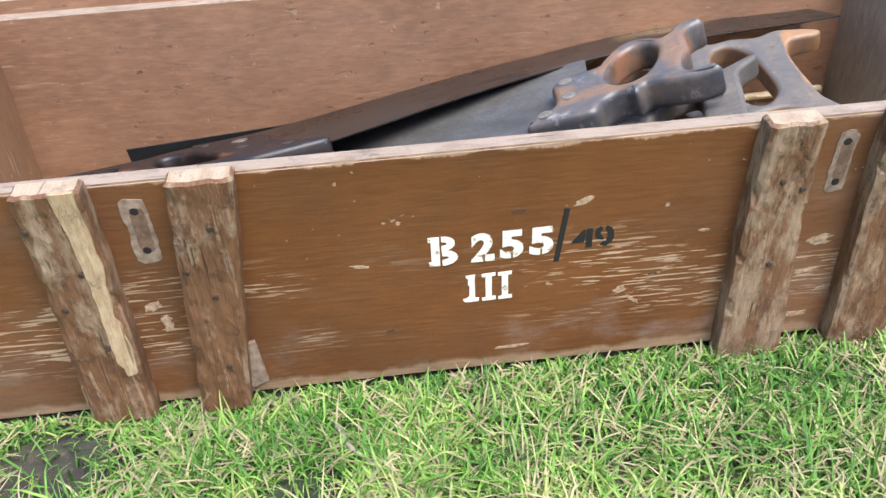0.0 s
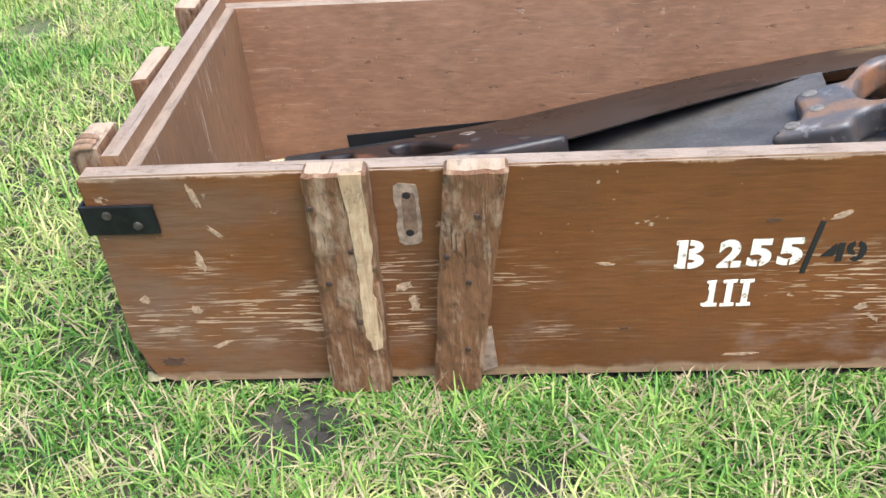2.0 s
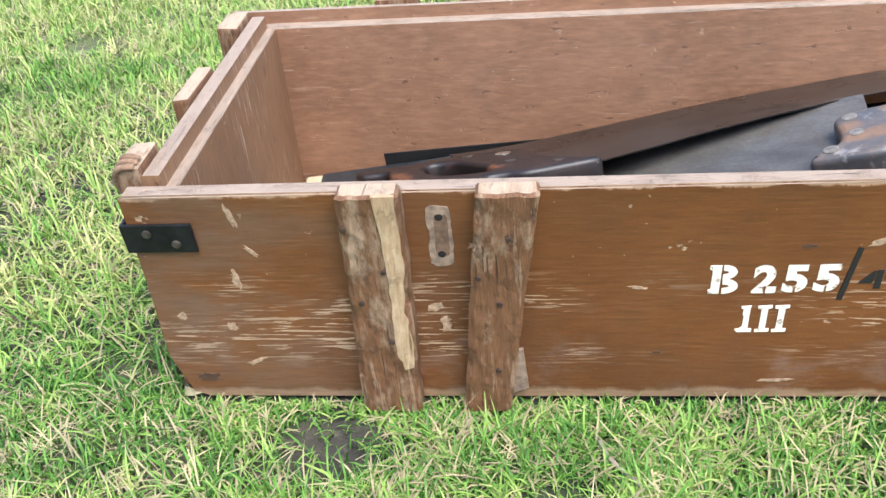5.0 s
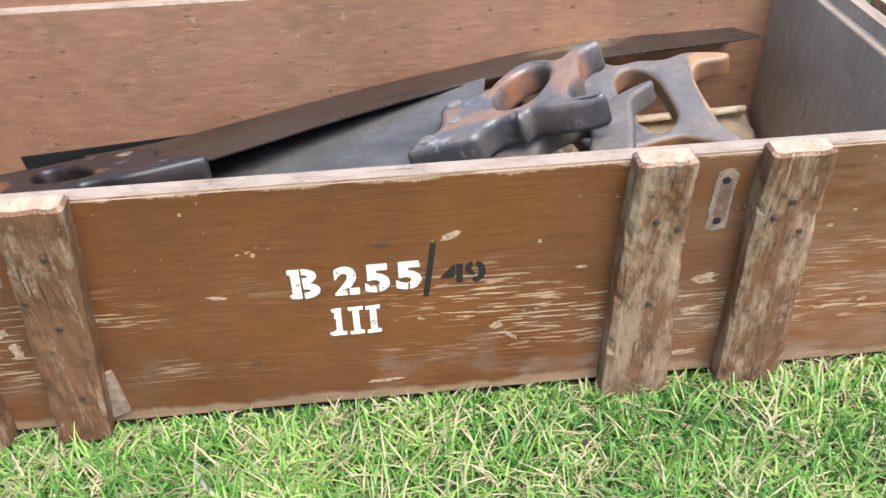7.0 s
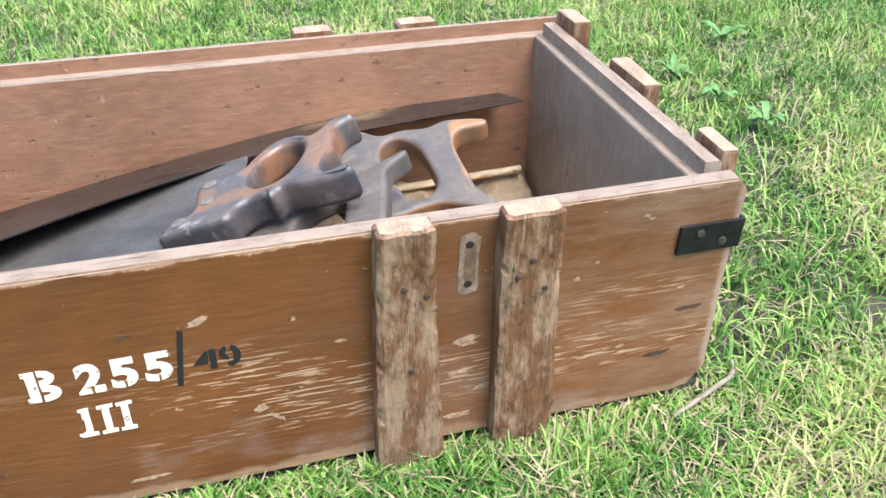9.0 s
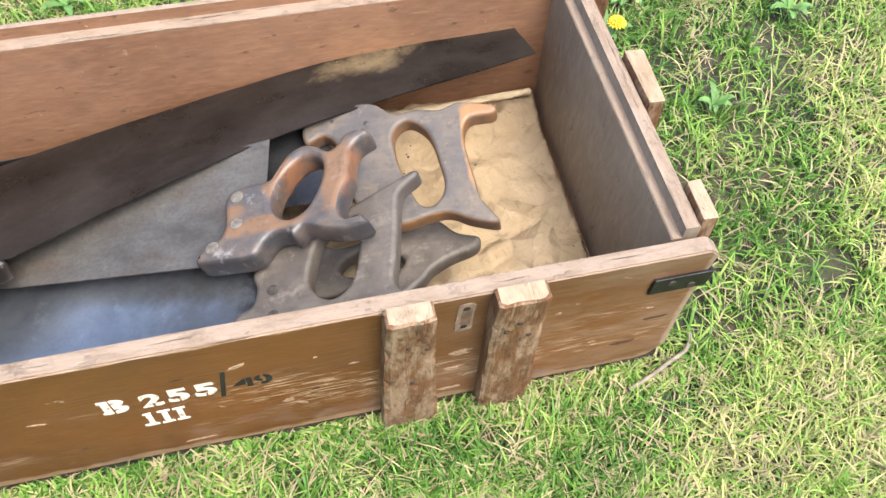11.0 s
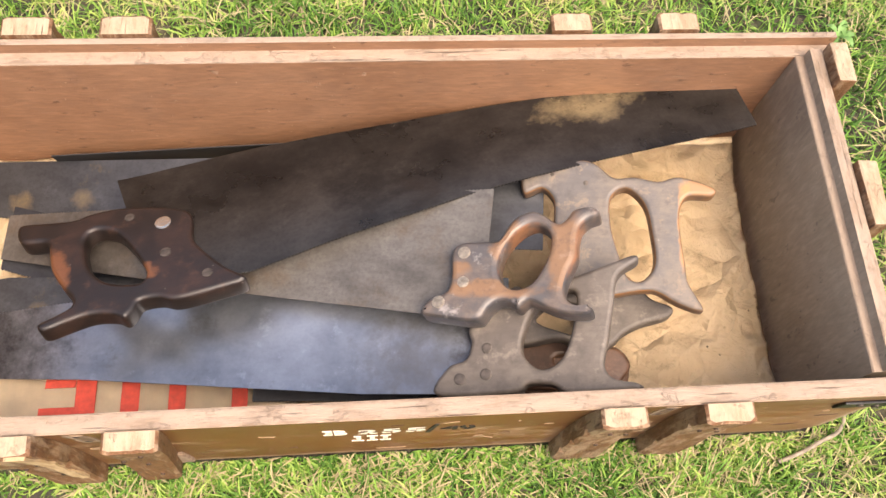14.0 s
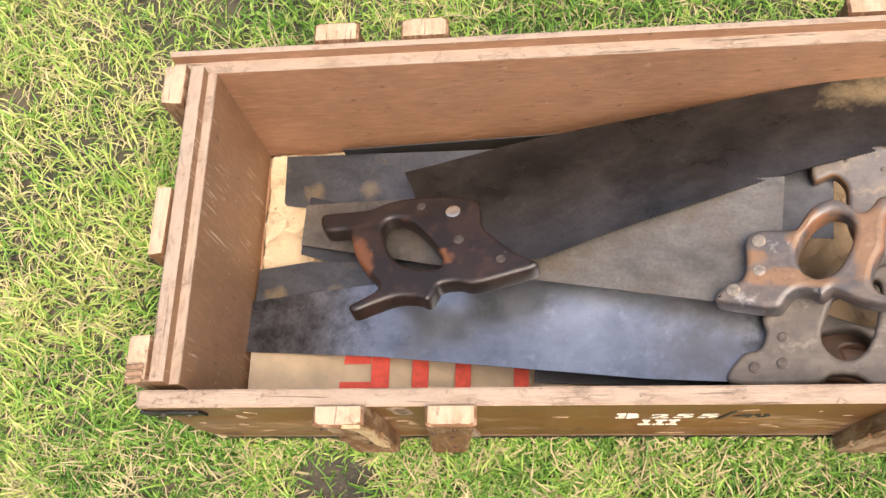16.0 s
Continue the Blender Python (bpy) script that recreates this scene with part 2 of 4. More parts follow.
paint_front = front_paint()
paint_in = painted_wood("brown_paint_inside", (0.195, 0.096, 0.050), (0.275, 0.142, 0.077), (0.34, 0.215, 0.135), "x", 0.66, 0.55, 0.46, 2.0)
paint_end = painted_wood("brown_paint_end", (0.17, 0.088, 0.043), (0.23, 0.122, 0.060), (0.5, 0.36, 0.24), "z", 0.60, 0.5, 0.5, 4.0)
# greyer than paint_end: dust, with sky glare put into the colour
paint_dust_glare = painted_wood("dust_glare_paint_end", (0.21, 0.165, 0.120), (0.30, 0.242, 0.180), (0.35, 0.28, 0.21), "z", 0.72, 0.5, 0.5, 6.0)
rim_cross = worn_wood("rubbed_rim_wood_end", (0.205, 0.143, 0.097), (0.268, 0.194, 0.137), (0.325, 0.247, 0.184), "y", 0.56)
rim_wood = worn_wood("rubbed_rim_wood", (0.205, 0.143, 0.097), (0.268, 0.194, 0.137), (0.325, 0.247, 0.184), "x", 0.56)
cleat_wood = worn_wood("worn_cleat_wood", (0.105, 0.043, 0.016), (0.195, 0.089, 0.036), (0.38, 0.268, 0.17), "z", 0.46, 0.65, 0.04, 0.35)
cleat_top = worn_wood("cleat_end_grain", (0.26, 0.178, 0.108), (0.36, 0.258, 0.162), (0.43, 0.32, 0.22), "y", 0.55)
split_wood = worn_wood("split_bare_wood", (0.36, 0.23, 0.12), (0.50, 0.34, 0.19), (0.60, 0.44, 0.27), "z", 0.5)
filler = plain("putty_patch", (0.25, 0.175, 0.12), 0.8, 0, 0.4, 130)
channel_shade = plain("channel_shade", (0.145, 0.085, 0.05), 0.8, 0, 0.35, 180)
hole_dark = plain("screw_hole_dark", (0.012, 0.008, 0.006), 0.9, 0, 0.3, 200)
black_iron = plain("black_iron", (0.020, 0.021, 0.023), 0.45, 0.6, 0.4, 70)
dull_steel = plain("dull_steel", (0.085, 0.070, 0.058), 0.5, 0.5, 0.4, 160)
pale_rivet = plain("tarnished_rivet", (0.30, 0.25, 0.19), 0.4, 0.6, 0.35, 200)
nail_iron = plain("nail_iron", (0.060, 0.036, 0.024), 0.7, 0.3, 0.5, 200)
brass = plain("polished_medallion", (0.62, 0.58, 0.50), 0.25, 0.9, 0.15, 200)
rope_mat = plain("old_rope", (0.20, 0.12, 0.07), 0.9, 0, 0.4, 250)


def stencil(name, col, gone):
    m = Mat(name, 0.6)
    k = m.step(m.noise(120, 5, rough=0.7), gone, gone + 0.06)
    m.color(m.mix(m.math("MULTIPLY", k, 0.8), col, BROWN_L))
    return m.m


white_paint, black_paint = stencil("white_stencil_paint", (0.76, 0.69, 0.56), 0.57), stencil("black_stencil_paint", (0.012, 0.011, 0.010), 0.68)


# ---- mesh helpers ----
def put(name, bm, mats, parent=None, smooth=False):
    me = bpy.data.meshes.new(name)
    bmesh.ops.recalc_face_normals(bm, faces=bm.faces)
    bm.to_mesh(me)
    bm.free()
    for m in mats if isinstance(mats, (list, tuple)) else [mats]:
        me.materials.append(m)
    if smooth:
        me.shade_smooth()
    ob = new(name, me)
    ob.parent = parent
    return ob


def part(name, bm, mats, parent, label="", smooth=False):
    return tagged(put(name, bm, mats, parent, smooth), label)


def thing(name, label, category, group="", at=None):
    ob = tagged(new(name), label, category, group)
    ob.empty_display_size = 0.05
    if at is not None:
        ob.matrix_world = at
    return ob


def add_box(bm, lo, hi, bevel=0.0, jitter=0.0, index=0):
    """A box from corner to corner, with bevelled edges; its rough edges may wander a little."""
    r = bmesh.ops.create_cube(bm, size=1)
    vs = r["verts"]
    for v in vs:
        v.co = Vector([lo[k] + (v.co[k] + 0.5) * (hi[k] - lo[k]) + random.uniform(-jitter, jitter) for k in range(3)])
    fs = {f for v in vs for f in v.link_faces}
    for f in fs:
        f.material_index = index
    if bevel:
        es = list({e for v in vs for e in v.link_edges})
        bmesh.ops.bevel(bm, geom=es, offset=bevel, segments=2, affect="EDGES", profile=0.6)


def prism(bm, profile, axis, lo, hi):
    """Extrudes a closed 2D profile along an axis. The profile is in the other two axes, in their order."""
    def at(p, h):
        q = list(p)
        q.insert("xyz".index(axis), h)
        return q
    a, b = [bm.verts.new(at(p, lo)) for p in profile], [bm.verts.new(at(p, hi)) for p in profile]
    n = len(profile)
    for k in range(n):
        bm.faces.new((a[k], a[(k + 1) % n], b[(k + 1) % n], b[k]))
    bm.faces.new(a)
    bm.faces.new(b[::-1])


def disc(bm, c, r, h, axis="y", seg=14, dome=0.35):
    """A low domed screw or rivet head on a surface."""
    turn = {"z": Matrix(), "y": Matrix.Rotation(radians(90), 4, "X"), "x": Matrix.Rotation(radians(90), 4, "Y")}[axis]
    m = Matrix.Translation(c) @ turn
    ring = [[bm.verts.new(m @ Vector((rr * math.cos(a), rr * math.sin(a), z))) for a in [2 * math.pi * k / seg for k in range(seg)]]
            for rr, z in ((r, -h), (r, h * (1 - dome)), (r * 0.72, h))]
    for p, q in zip(ring, ring[1:]):
        for k in range(seg):
            bm.faces.new((p[k], p[(k + 1) % seg], q[(k + 1) % seg], q[k]))
    bm.faces.new(ring[-1])


# ---- ground ----
GROUND = 0.033


def ground_height(x, y):
    return GROUND + 0.006 * noise.noise((x * 5, y * 5, 0.3)) + 0.003 * noise.noise((x * 17, y * 17, 1.3)) - 0.003


soil = Mat("soil_and_thatch", 0.95)
sc = soil.mix(soil.step(soil.noise(5, 5), 0.4, 0.62), (0.028, 0.025, 0.020), (0.080, 0.067, 0.040))
sc = soil.mix(soil.step(soil.noise(90, 6, rough=0.7), 0.55, 0.75), sc, (0.11, 0.092, 0.058))
sc = soil.mix(soil.math("MULTIPLY", soil.step(soil.noise(14, 4, shift=3), 0.48, 0.6), 0.6), sc, (0.035, 0.055, 0.015))
# away from the crate the sheet carries the closed lawn itself
rx, ry = soil.math("DIVIDE", soil.coord(0), 1.25), soil.math("DIVIDE", soil.math("SUBTRACT", soil.coord(1), 0.3), 0.85)
away = soil.step(soil.math("ADD", soil.math("ADD", soil.math("MULTIPLY", rx, rx), soil.math("MULTIPLY", ry, ry)), soil.noise(3, 4)), 1.0, 1.9)
turf = soil.mix(soil.step(soil.noise(2.2, 5), 0.38, 0.64), (0.060, 0.105, 0.024), (0.135, 0.15, 0.052))
turf = soil.mix(soil.math("MULTIPLY", soil.step(soil.noise(45, 5, rough=0.7), 0.45, 0.7), 0.6), turf, (0.038, 0.060, 0.016))
sc = soil.mix(away, sc, turf)
soil.color(sc)
soil.bump(soil.noise(160, 5), 0.8, 0.004)

bm = bmesh.new()
NX, NY, X0, X1, Y0, Y1 = 110, 110, -2.4, 3.2, -1.6, 4.0
grid = [[bm.verts.new((X0 + (X1 - X0) * i / NX, Y0 + (Y1 - Y0) * j / NY, 0)) for j in range(NY + 1)] for i in range(NX + 1)]
for i in range(NX + 1):
    for j in range(NY + 1):
        v = grid[i][j]
        v.co.z = ground_height(v.co.x, v.co.y)
        if i in (0, NX) or j in (0, NY):
            v.co.z = GROUND - 0.003
for i in range(NX):
    for j in range(NY):
        bm.faces.new((grid[i][j], grid[i + 1][j], grid[i + 1][j + 1], grid[i][j + 1]))
rim = [grid[i][0] for i in range(NX + 1)] + [grid[NX][j] for j in range(1, NY + 1)] + [grid[i][NY] for i in range(NX - 1, -1, -1)] + [grid[0][j] for j in range(NY - 1, 0, -1)]
far = [bm.verts.new((0.4 + (v.co.x - 0.4) * 200, 1.2 + (v.co.y - 1.2) * 200, GROUND - 0.003)) for v in rim]
for k in range(len(rim)):
    bm.faces.new((rim[k], far[k], far[(k + 1) % len(rim)], rim[(k + 1) % len(rim)]))
tagged(put("ground", bm, soil.m, smooth=True), "bare soil and dead thatch under short lawn grass", "ground", kind="structure")

# ---- the crate ----
XL, XR, YB, TOP, BOT = -0.472, 0.475, 0.364, 0.250, 0.038
FTOP = 0.246
crate = thing("wooden_crate", "open brown-painted wooden crate with worn battens, standing on grass", "crate")


def split_top(bm):
    """Faces that look up take the rubbed wood of the rim."""
    bmesh.ops.recalc_face_normals(bm, faces=bm.faces)
    for f in bm.faces:
        if f.normal.z > 0.3:
            f.material_index = 1


bm = bmesh.new()
prism(bm, [(XL, FTOP - 0.004), (XL + 0.004, FTOP), (XR - 0.010, FTOP), (XR, FTOP - 0.012), (XR, 0.060), (XR - 0.014, BOT + 0.004), (XR - 0.03, BOT), (XL + 0.022, BOT), (XL + 0.008, BOT + 0.006), (XL - 0.004, 0.085)], "y", 0.0, 0.016)
bmesh.ops.bevel(bm, geom=[e for e in bm.edges if abs(e.verts[0].co.y - e.verts[1].co.y) < 1e-6], offset=0.0015, segments=2, affect="EDGES")
for level in (0.14, 0.155, 0.17, 0.185, 0.20, 0.215, 0.23):
    bmesh.ops.bisect_plane(bm, geom=bm.verts[:] + bm.edges[:] + bm.faces[:], plane_co=(0, 0, level), plane_no=(0, 0, 1))
split_top(bm)
front = part("front_board", bm, [paint_front, rim_wood], crate)


def stepped(bm, axis, sign, outer, step, inner, lo, hi):
    """A board with a rebate along its inner top edge for the lid."""
    prof = [(outer, BOT), (outer, TOP - 0.002), (outer - sign * 0.002, TOP), (step, TOP), (step, TOP - 0.013), (inner + sign * 0.001, TOP - 0.013), (inner, TOP - 0.0145), (inner, BOT)]
    prism(bm, prof, axis, lo, hi)
    split_top(bm)


bm = bmesh.new()
stepped(bm, "x", 1, YB, 0.356, 0.343, -0.484, XR + 0.006)
part("back_board", bm, [paint_in, rim_wood], crate)
bm = bmesh.new()
stepped(bm, "y", 1, 0.463, 0.449, 0.440, 0.0165, 0.3425)
part("end_board", bm, [paint_dust_glare, rim_cross], crate, "dusty grey-brown end board, sky glare in its colour")
bm = bmesh.new()
stepped(bm, "y", -1, -0.461, -0.446, -0.437, 0.0165, 0.3425)
part("end_board", bm, [paint_end, rim_cross], crate)
bm = bmesh.new()
add_box(bm, (-0.4365, 0.0165, BOT + 0.002), (0.4395, 0.3425, 0.050), 0.001)
part("bottom_board", bm, paint_in, crate)


def cleat(top, bottom, y0, y1, z0, z1, seed):
    """An upright batten on the front or back with chipped arrises; top and bottom are its left and right edge there."""
    bm = bmesh.new()
    random.seed(seed)
    n, cols = 34, 9
    front = y0 < 0.1
    face, rear = (y0, y1) if front else (y1, y0)
    way = 1 if rear > face else -1

    def wander(z, k, amp):
        return amp * (noise.noise((z * 28, seed * 3.7, k * 5.1)) + 0.6 * noise.noise((z * 90, seed * 1.9, k * 8.3)))

    chips = [(random.uniform(z0, z1), random.choice((0, 1)), random.uniform(0.002, 0.0045), random.uniform(0.004, 0.011)) for _ in range(5)]
    rows = []
    for k in range(n + 2):
        f = max(0, k - 1) / n
        a, b = top[0] + (bottom[0] - top[0]) * f, top[1] + (bottom[1] - top[1]) * f
        z = z1 + (z0 - z1) * f
        inset = 0.0
        if k == 0:
            inset = 0.0024
        elif k == 1:
            z = z1 - 0.0022
        a, b = a + wander(z, 1, 0.0011) + inset, b + wander(z, 2, 0.0011) - inset
        bite = [0.0, 0.0]
        for cz, side, deep, tall in chips:
            bite[side] = max(bite[side], deep * max(0.0, 1 - ((z - cz) / tall) ** 2))
        ring = [bm.verts.new((a, rear, z))]
        for c in range(cols + 1):
            u = c / cols
            x = a + (b - a) * u
            arris = max(0.0, 1 - min(u, 1 - u) * (b - a) / 0.0035)
            chip = bite[0] * max(0.0, 1 - u * (b - a) / 0.006) + bite[1] * max(0.0, 1 - (1 - u) * (b - a) / 0.006)
            dent = 0.0009 * noise.noise((x * 130, z * 45, seed)) + 0.0006 * noise.noise((x * 260, z * 160, seed + 4))
            y = face + way * (0.0022 * arris + chip + inset + dent)
            ring.append(bm.verts.new((x, y, z + (0.0012 * noise.noise((x * 90, seed, 2.0)) if k < 2 else 0.0))))
        ring.append(bm.verts.new((b, rear, z)))
        rows.append(ring)
    m = cols + 3
    for p, q in zip(rows, rows[1:]):
        for k in range(m):
            bm.faces.new((p[k], p[(k + 1) % m], q[(k + 1) % m], q[k]))
    caps = [bm.faces.new(rows[0]), bm.faces.new(rows[-1][::-1])]
    caps[0].material_index = 1
    bmesh.ops.triangulate(bm, faces=caps)
    return part("cleat", bm, [cleat_wood, cleat_top], crate)


def nails(parent, spots, y, r=0.0023):
    for x, z in spots:
        bm = bmesh.new()
        disc(bm, (x, y - 0.0003, z), r, 0.0012)
        part("nail_head", bm, nail_iron, parent)


FY = -0.018
c1 = cleat((-0.307, -0.262), (-0.313, -0.264), FY, -0.0003, 0.040, 0.253, 3)
c2 = cleat((-0.210, -0.166), (-0.229, -0.191), FY, -0.0003, 0.040, 0.252, 4)
c3 = cleat((0.190, 0.229), (0.187, 0.239), FY, -0.0003, 0.036, 0.253, 5)
c4 = cleat((0.278, 0.321), (0.280, 0.330), FY, -0.0003, 0.038, 0.253, 6)
nails(c1, ((-0.304, 0.225), (-0.280, 0.185), (-0.300, 0.155), (-0.281, 0.116)), FY)
nails(c2, ((-0.188, 0.214), (-0.211, 0.178), (-0.196, 0.153), (-0.199, 0.086)), FY)
nails(c3, ((0.208, 0.205), (0.224, 0.197), (0.213, 0.13)), FY)
nails(c4, ((0.300, 0.213), (0.311, 0.187), (0.290, 0.200)), FY)
for k, (a, b) in enumerate(((-0.332, -0.286), (-0.243, -0.195), (0.190, 0.230), (0.298, 0.339))):
    cleat((a, b), (a, b), YB + 0.0003, YB + 0.022, 0.036, 0.254, 20 + k)


def end_cleat(x0, x1, y0, y1, top, seed):
    random.seed(seed)
    bm = bmesh.new()
    add_box(bm, (x0, y0, 0.036), (x1, y1, top), 0.003, 0.0012)
    bmesh.ops.recalc_face_normals(bm, faces=bm.faces)
    for f in bm.faces:
        if f.normal.z > 0.6:
            f.material_index = 1
    return part("cleat", bm, [cleat_wood, cleat_top], crate)


for k, (y0, y1, out, top) in enumerate(((0.0165, 0.059, 0.478, 0.257), (0.147, 0.214, 0.482, 0.257), (0.296, 0.342, 0.481, 0.264))):
    end_cleat(0.4633, out, y0, y1, top, 40 + k)
for k, (y0, y1, out, top) in enumerate(((0.0165, 0.058, -0.479, 0.256), (0.136, 0.207, -0.477, 0.254), (0.298, 0.342, -0.485, 0.256))):
    end_cleat(out, -0.4613, y0, y1, top, 50 + k)

# split strip of bare wood on the first batten, and bare putty patches round the old screw holes
bm = bmesh.new()
random.seed(31)
strip = []
for (x0, z0), (x1, z1) in zip(((-0.280, 0.2535), (-0.277, 0.19), (-0.2775, 0.150), (-0.2785, 0.108), (-0.273, 0.087), (-0.2655, 0.090), (-0.2655, 0.122), (-0.2685, 0.150), (-0.2645, 0.19)),
                              ((-0.277, 0.19), (-0.2775, 0.150), (-0.2785, 0.108), (-0.273, 0.087), (-0.2655, 0.090), (-0.2655, 0.122), (-0.2685, 0.150), (-0.2645, 0.19), (-0.2650, 0.2535))):
    for k in range(5):
        strip.append((x0 + (x1 - x0) * k / 5 + random.uniform(-0.0009, 0.0009), z0 + (z1 - z0) * k / 5))
strip.append((-0.2650, 0.2535))
prism(bm, strip, "y", FY - 0.0012, FY + 0.002)
part("split_strip", bm, split_wood, c1, "pale strip of freshly split wood")
bm = bmesh.new()
prism(bm, [(-0.189, 0.075), (-0.187, 0.092), (-0.180, 0.094), (-0.176, 0.052), (-0.190, 0.046)], "y", -0.0032, 0.001)
part("split_strip", bm, filler, crate, "pale scar where a batten stood")


def blob(x, z0, z1, w, waist, seed, depth):
    """A strip with round ends, narrow in the middle, and a ragged outline."""
    random.seed(seed)
    pts = []
    for k in range(36):
        a = 2 * math.pi * k / 36
        zz, xx = math.cos(a), math.sin(a)
        xx = math.copysign(abs(xx) ** 0.55, xx) * (waist + (1.05 - waist) * zz * zz)
        pts.append((x + xx * w * random.uniform(0.9, 1.1), (z0 + z1) / 2 + zz * (z1 - z0) / 2 * random.uniform(0.96, 1.04)))
    bm = bmesh.new()
    prism(bm, pts, "y", -depth, 0.0005)
    return bm


def patch(x, z0, z1, w, seed, holes):
    """A bare, puttied strip, with shade painted into its channel and two screw holes."""
    p = part("putty_patch", blob(x, z0, z1, w, 0.66, seed, 0.0005), filler, crate, "bare puttied patch round old screw holes")
    part("channel_strip", blob(x + 0.001, z0 + 0.010, z1 - 0.008, w * 0.55, 0.7, seed + 3, 0.0008), channel_shade, p)
    for z in holes:
        bm = bmesh.new()
        disc(bm, (x, -0.0006, z), 0.0030, 0.0005)
        part("screw_hole", bm, hole_dark, p)


patch(-0.238, 0.176, 0.233, 0.0128, 7, (0.222, 0.188))
patch(0.259, 0.179, 0.232, 0.0112, 8, (0.223, 0.188))


def corner_plate(x0, x1, z0, z1, side):
    bm = bmesh.new()
    add_box(bm, (x0, -0.003, z0), (x1, -0.0003, z1), 0.0008)
    edge = XL - 0.002 if side < 0 else XR
    add_box(bm, (min(edge, edge + side * 0.003), -0.003, z0), (max(edge, edge + side * 0.003), 0.012, z1), 0.0006)
    p = part("corner_plate", bm, black_iron, crate, "black iron corner strap")
    for fx, fz in ((0.33, 0.70), (0.72, 0.32)):
        bm = bmesh.new()
        disc(bm, (x0 + (x1 - x0) * fx, -0.0034, z0 + (z1 - z0) * fz), 0.0036, 0.0012)
        s = part("screw", bm, dull_steel, p, "dull steel slotted screw")
    return p


corner_plate(-0.4745, -0.422, 0.195, 0.221, -1)
corner_plate(0.424, 0.4755, 0.184, 0.210, 1)


# ---- stencilled lettering on the front board ----
SX, SZ = 0.002, 0.0022


def lettering(words, x, z, height, width, material, bold):
    cu = bpy.data.curves.new("lettering", "FONT")
    cu.body, cu.size, cu.offset, cu.extrude = words, 1.0, bold, 0.0
    ob = new("lettering", cu)
    me = bpy.data.meshes.new_from_object(ob.evaluated_get(bpy.context.evaluated_depsgraph_get()))
    bpy.data.objects.remove(ob)
    xs, ys = [v.co.x for v in me.vertices], [v.co.y for v in me.vertices]
    sx, sy = width / (max(xs) - min(xs)), height / (max(ys) - min(ys))
    x_min, y_min = min(xs), min(ys)
    for v in me.vertices:
        v.co = Vector((x + SX + (v.co.x - x_min) * sx, -0.0005, z + SZ + (v.co.y - y_min) * sy))
    me.materials.append(material)
    return tagged(new("lettering", me), "stencilled lettering")


def letter(words, x, z, height, width, material, bold=0.048):
    lettering(words, x, z, height, width, material, bold).parent = crate


def sector(cx, cz, rx, rz, w, a0, a1, n=14):
    """A part of an elliptic ring, w the stroke's width."""
    ang = [radians(a0 + (a1 - a0) * k / n) for k in range(n + 1)]
    return [(cx + rx * math.cos(a), cz + rz * math.sin(a)) for a in ang] + [(cx + (rx - w) * math.cos(a), cz + (rz - w * 0.8) * math.sin(a)) for a in reversed(ang)]


def glyph(strokes, material):
    bm = bmesh.new()
    for k, pts in enumerate(strokes):
        prism(bm, [(a + SX, b + SZ) for a, b in pts], "y", -0.0006 - 0.00005 * k, 0.0004)
    part("lettering", bm, material, crate, "stencilled lettering")


glyph([[(-0.0445, 0.1445), (-0.0445, 0.1482), (-0.0425, 0.1486), (-0.0425, 0.1668), (-0.0445, 0.1672), (-0.0445, 0.1710), (-0.0362, 0.1710), (-0.0362, 0.1445)],
       sector(-0.0345, 0.1645, 0.0098, 0.0066, 0.0060, -92, 92), sector(-0.0342, 0.1514, 0.0112, 0.0070, 0.0064, -92, 92)], white_paint)
glyph([[(0.0615, 0.1530), (0.0712, 0.1645), (0.0724, 0.1640), (0.0724, 0.1575), (0.0716, 0.1530)],
       [(0.0732, 0.1480), (0.0732, 0.1650), (0.0778, 0.1652), (0.0778, 0.1480)]], black_paint)
glyph([sector(0.0855, 0.1600, 0.0058, 0.0062, 0.0044, 100, 280), sector(0.0875, 0.1570, 0.0068, 0.0092, 0.0050, -120, 88)], black_paint)
letter("2", -0.0130, 0.1445, 0.0265, 0.0175, white_paint)
letter("5", 0.0085, 0.1450, 0.0260, 0.0175, white_paint)
letter("5", 0.0305, 0.1455, 0.0258, 0.0180, white_paint)
bm = bmesh.new()
prism(bm, [(0.0512, 0.1400), (0.0552, 0.1395), (0.0616, 0.1875), (0.0578, 0.1882)], "y", -0.0006, 0.0004)
part("stencil_stroke", bm, black_paint, crate, "black stencilled stroke")
for x in (-0.0115, 0.0015, 0.0140):
    base, stem = [(x + 0.0055, 0.1068), (x + 0.0055, 0.1098), (x + 0.0026, 0.110)], [(x + 0.0026, 0.1295), (x + 0.0055, 0.1300), (x + 0.0055, 0.1328)]
    if x < -0.01:
        pts = [(x - 0.0018, 0.1120), (x - 0.0045, 0.1098), (x - 0.0066, 0.1102), (x - 0.0068, 0.1085), (x - 0.0048, 0.1066)] + base + [(x + 0.0026, 0.1295), (x + 0.0030, 0.1325), (x - 0.0040, 0.1318), (x - 0.0042, 0.1300), (x - 0.0022, 0.1290), (x - 0.0026, 0.1235), (x - 0.0014, 0.1225)]
    else:
        pts = [(x - 0.0022, 0.1095), (x - 0.005, 0.1092), (x - 0.005, 0.1065)] + base + stem + [(x - 0.005, 0.1322), (x - 0.005, 0.1294), (x - 0.0022, 0.1292)]
    bm = bmesh.new()
    prism(bm, [(a, b + SZ) for a, b in pts], "y", -0.0006, 0.0004)
    part("lettering", bm, white_paint, crate, "white stencilled numeral")
